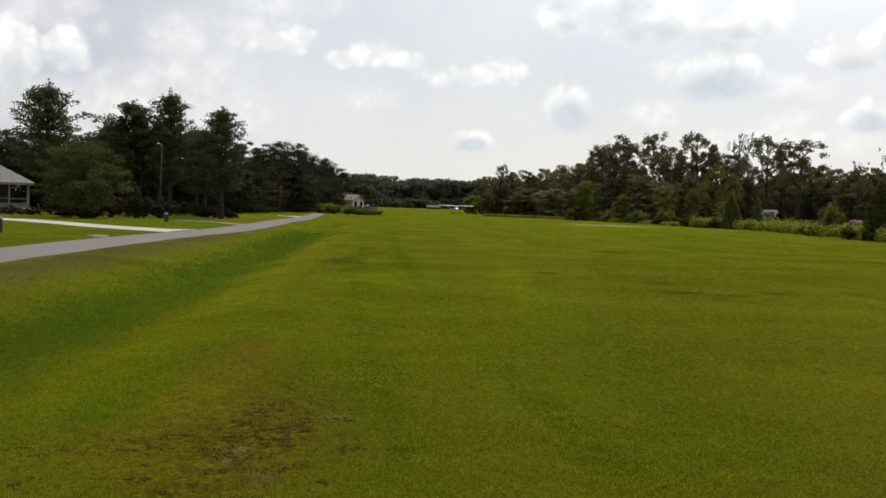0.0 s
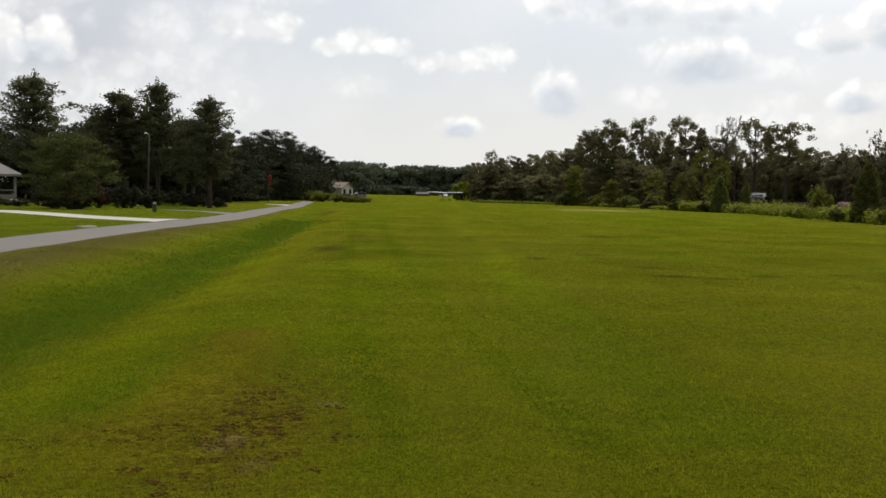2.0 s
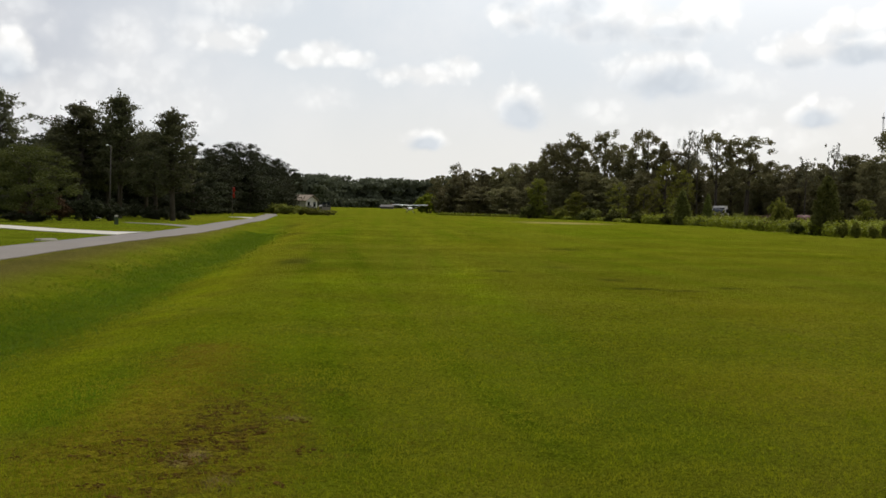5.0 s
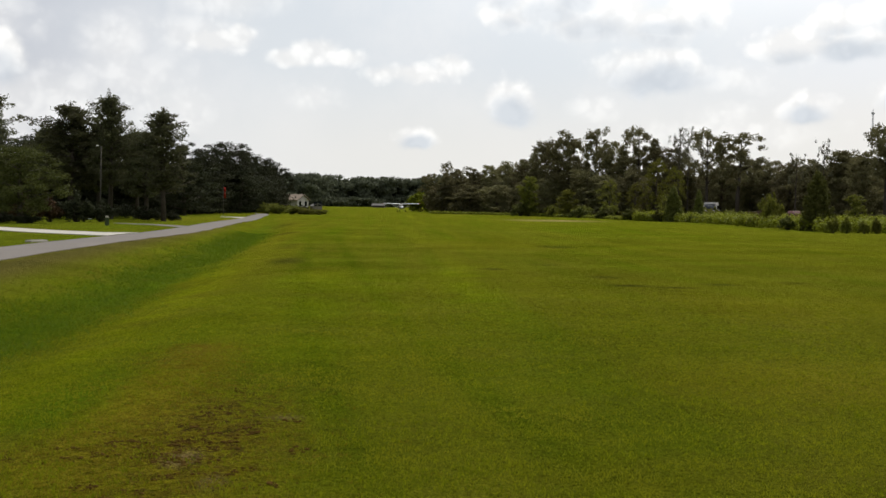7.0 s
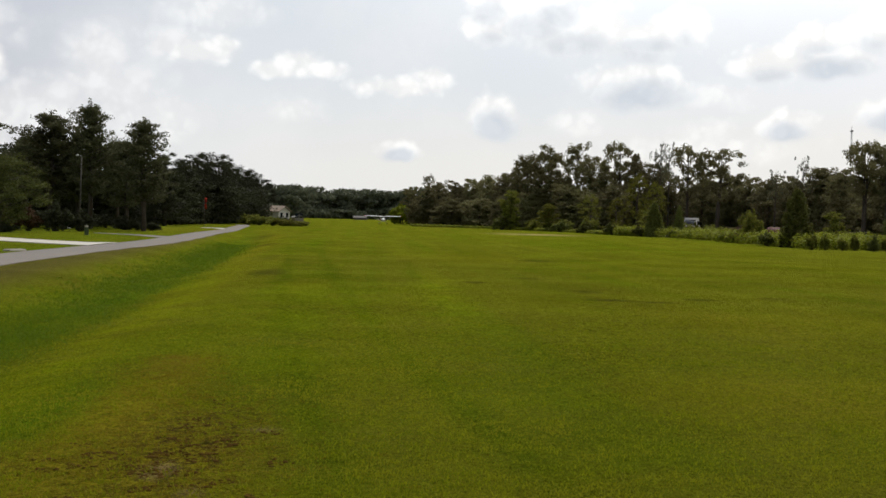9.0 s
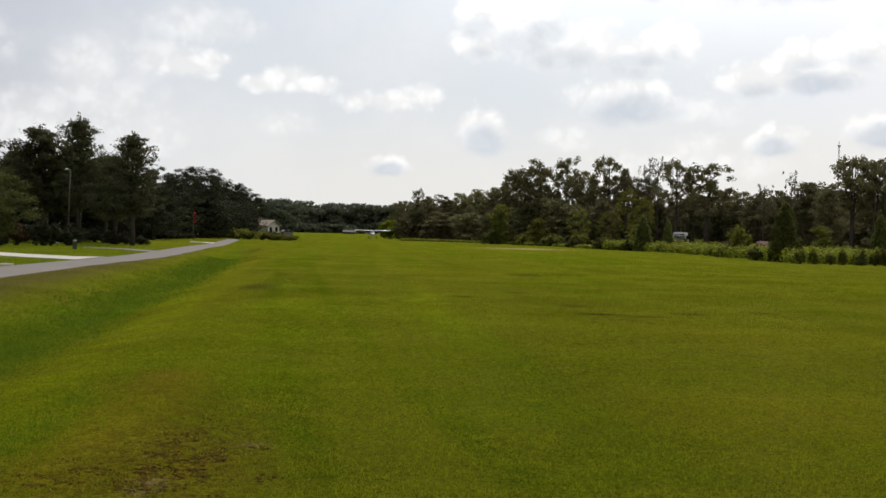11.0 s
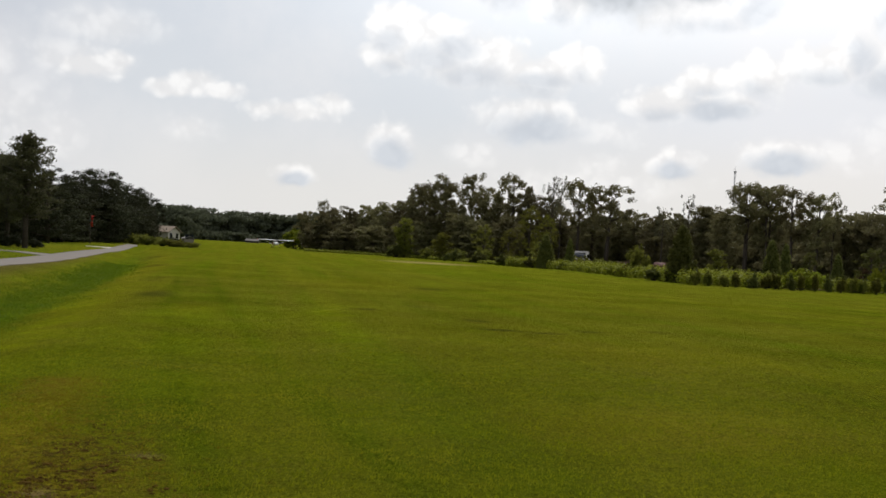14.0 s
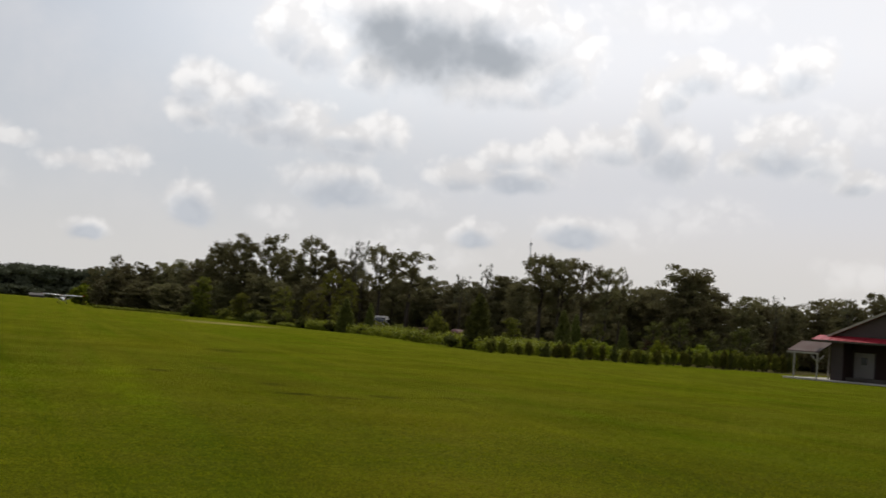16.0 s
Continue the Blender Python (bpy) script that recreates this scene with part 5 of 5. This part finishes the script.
def pedestal(x, y, w, h):
    ob = root("utility_pedestal", pose(x, y, 0, 0, 0, 20), "green utility pedestal with a pale cap on the lawn", "utility box")
    part("body", boxed(-w / 2, w / 2, -w / 2, w / 2, -0.1, h, bevel=0.02), GREEN_BOX, ob)
    part("cap", boxed(-w * 0.42, w * 0.42, -w * 0.42, w * 0.42, h, h + 0.12, bevel=0.03), WOOD_POST, ob, "pale cap")


pedestal(-18.65, 70.3, 0.26, 0.5)
pedestal(-18.1, 42.5, 0.3, 0.55)


def windsock():
    ob = root("windsock", pose(-20.7, 132.4, 0), "limp red windsock hanging on a thin pole", "windsock")
    part("mast", tubed([(0, 0, -0.3), (0, 0, 3.6)], [0.04, 0.028], 8), POLE_WOOD, ob)
    part("hoop", tubed([(0.0, 0, 3.45), (0.14, 0, 3.45), (0.28, 0, 3.43)], [0.02, 0.02, 0.02], 6), STEEL, ob)
    part("sock", tubed([(0.16, 0, 3.48), (0.17, 0.02, 3.1), (0.14, 0, 2.6), (0.18, 0.02, 2.15)], [0.19, 0.17, 0.14, 0.11], 10), SOCK, ob)


windsock()


def radio_mast():
    a, d = radians(25.3), 190.0
    ob = root("radio_mast", pose(d * math.sin(a), d * math.cos(a), 0), "thin lattice radio mast rising behind the trees", "mast")
    H, w = 18.0, 0.12
    for k in range(3):
        t = k * 2.094
        part("leg", tubed([(w * math.cos(t), w * math.sin(t), -0.3), (w * math.cos(t), w * math.sin(t), H)], [0.03, 0.03], 5), STEEL, ob)
    for k in range(30):
        z = H * k / 30
        t0, t1 = (k % 3) * 2.094, ((k + 1) % 3) * 2.094
        part("brace", tubed([(w * math.cos(t0), w * math.sin(t0), z), (w * math.cos(t1), w * math.sin(t1), z + H / 30)], [0.018, 0.018], 4), STEEL, ob)
    part("antenna", tubed([(0, 0, H - 0.3), (0, 0, H + 0.9)], [0.05, 0.03], 5), STEEL, ob)
    part("antenna", boxed(-0.25, 0.25, -0.05, 0.05, H - 0.1, H + 0.2), STEEL, ob)


radio_mast()

culvert = part("culvert_head", boxed(-0.42, 0.42, -0.2, 0.2, -0.35, 0.12, bevel=0.07), ROCK)
culvert.matrix_basis = pose(-13.3, 40.2, 0, 0, 0, 60)
tagged(culvert, "low pale concrete culvert head beside the lane", "culvert")
urn = part("planter_box", boxed(-0.35, 0.35, -0.25, 0.25, -0.1, 0.55, bevel=0.06), WHITE_PAINT)
urn.matrix_basis = pose(-26.6, 94.0, 0, 0, 0, 15)
tagged(urn, "small white planter box among the shrubs", "planter")


# ---- the aeroplane ----
def aeroplane():
    # local x forward, z up; it rolls on the grass towards the camera
    ob = root("aeroplane", pose(2.9, 232.0, 0, 0, 0, -86), "small white and red high-wing aeroplane rolling on the grass", "aeroplane")

    def ring(x, z, w, h, n=16, p=0.62):
        out = []
        for k in range(n):
            a = 2 * math.pi * (k + 0.5) / n
            c, s = math.cos(a), math.sin(a)
            out.append((x, w * math.copysign(abs(c) ** p, c), z + h * math.copysign(abs(s) ** p, s)))
        return out
    part("fuselage", loft([ring(1.15, 1.15, 0.48, 0.42), ring(0.5, 1.3, 0.52, 0.55), ring(-0.6, 1.3, 0.50, 0.52), ring(-1.6, 1.2, 0.34, 0.36), ring(-3.0, 1.12, 0.2, 0.22), ring(-4.2, 1.08, 0.06, 0.14)]), PLANE_WHITE, ob)
    for s in (-1, 1):
        part("stripe", prism(bmesh.new(), [(1.1, 1.12), (0.4, 1.16), (-1.6, 1.16), (-3.4, 1.14), (-3.4, 1.22), (-1.6, 1.36), (0.4, 1.42), (1.1, 1.34)], s * 0.30, s * 0.535), PLANE_RED, ob, "red side stripe")
    part("cowling", loft([ring(1.152, 1.15, 0.47, 0.41), ring(1.6, 1.12, 0.44, 0.38), ring(1.95, 1.08, 0.34, 0.30), ring(2.05, 1.08, 0.2, 0.18)]), PLANE_WHITE, ob, "white engine cowling")
    part("spinner", tubed([(2.05, 0, 1.1), (2.2, 0, 1.1), (2.32, 0, 1.1)], [0.13, 0.1, 0.02], 10), PLANE_WHITE, ob)
    prop = part("propeller", loft([[(2.14 + q * 0.3, r + 0, 1.1 + q) for q in (-c, 0, c)] + [(2.16 + q * 0.3, r, 1.1 + q) for q in (c * 0.6, -c * 0.6)] for r, c in ((-0.85, 0.03), (-0.5, 0.07), (0, 0.05), (0.5, 0.07), (0.85, 0.03))]), BLACK, ob, "dark two-blade propeller")
    part("windscreen", loft([[(1.16, -0.42, 1.5), (1.16, 0.42, 1.5), (1.1, 0.4, 1.48), (1.1, -0.4, 1.48)], [(0.62, -0.46, 1.98), (0.62, 0.46, 1.98), (0.55, 0.44, 1.96), (0.55, -0.44, 1.96)]]), GLASS, ob, "dark windscreen")
    for s in (-1, 1):
        part("side_window", boxed(-0.55, 0.5, s * 0.50 - 0.02, s * 0.50 + 0.02, 1.5, 1.88, bevel=0.01), GLASS, ob)
    part("cabin_roof", loft([ring(0.75, 1.93, 0.46, 0.08), ring(0.2, 1.97, 0.48, 0.1), ring(-0.7, 1.86, 0.42, 0.1), ring(-1.5, 1.5, 0.2, 0.08)]), PLANE_WHITE, ob)

    def foil(y, x0, chord, z, t):
        up = [(0, 0), (0.06, 0.05), (0.25, 0.09), (0.55, 0.07), (1, 0.005), (1, -0.005), (0.5, -0.02), (0.2, -0.03), (0.05, -0.025)]
        return [(x0 - chord * a, y, z + chord * b * t) for a, b in up]
    for s in (-1, 1):
        part("wing", loft([foil(s * 0.3, 0.8, 1.42, 2.02, 1.2), foil(s * 2.2, 0.8, 1.42, 2.05, 1.2), foil(s * 3.93, 0.8, 1.42, 2.09, 1.15)]), PLANE_WHITE, ob, "white fabric wing panel")
        part("wing_tip", loft([foil(s * 3.932, 0.8, 1.42, 2.09, 1.15), foil(s * 4.05, 0.76, 1.3, 2.10, 1.0), foil(s * 4.12, 0.55, 0.8, 2.11, 0.6)]), PLANE_RED, ob, "red wing tip")
        part("strut", tubed([(0.45, s * 0.5, 0.9), (0.45, s * 2.3, 2.02)], [0.035, 0.03], 6), PLANE_WHITE, ob)
        part("strut", tubed([(-0.25, s * 0.5, 0.9), (-0.2, s * 2.3, 2.02)], [0.03, 0.025], 6), PLANE_WHITE, ob)
        part("gear_leg", tubed([(0.85, s * 0.4, 0.85), (0.9, s * 0.85, 0.3)], [0.045, 0.035], 6), STEEL, ob)
        wheel = part("wheel", tubed([(0.9, s * 0.80, 0.25), (0.9, s * 0.83, 0.25), (0.9, s * 0.93, 0.25), (0.9, s * 0.96, 0.25)], [0.18, 0.25, 0.25, 0.18], 18), BLACK, ob, "black tyre")
        part("hub", tubed([(0.9, s * 0.79, 0.25), (0.9, s * 0.97, 0.25)], [0.09, 0.09], 10), PLANE_WHITE, wheel)
        part("stabiliser", loft([foil(s * 0.06, -3.5, 0.95, 1.2, 0.6), foil(s * 1.2, -3.65, 0.7, 1.2, 0.5)]), PLANE_WHITE, ob)
    part("fin", prism(bmesh.new(), [(-3.2, 1.2), (-3.75, 2.2), (-4.0, 2.25), (-4.0, 1.1)], -0.04, 0.04), PLANE_RED, ob, "red fin")
    part("rudder", prism(bmesh.new(), [(-4.01, 1.0), (-4.01, 2.25), (-4.35, 2.2), (-4.5, 1.0)], -0.03, 0.03), PLANE_WHITE, ob, "white rudder")
    ob.scale = (1, 1, 0.86)
    part("tail_leg", tubed([(-3.9, 0, 1.0), (-4.15, 0, 0.18)], [0.03, 0.025], 6), STEEL, ob)
    part("tail_wheel", tubed([(-4.15, -0.05, 0.13), (-4.15, -0.03, 0.13), (-4.15, 0.03, 0.13), (-4.15, 0.05, 0.13)], [0.09, 0.13, 0.13, 0.09], 14), BLACK, ob)


aeroplane()
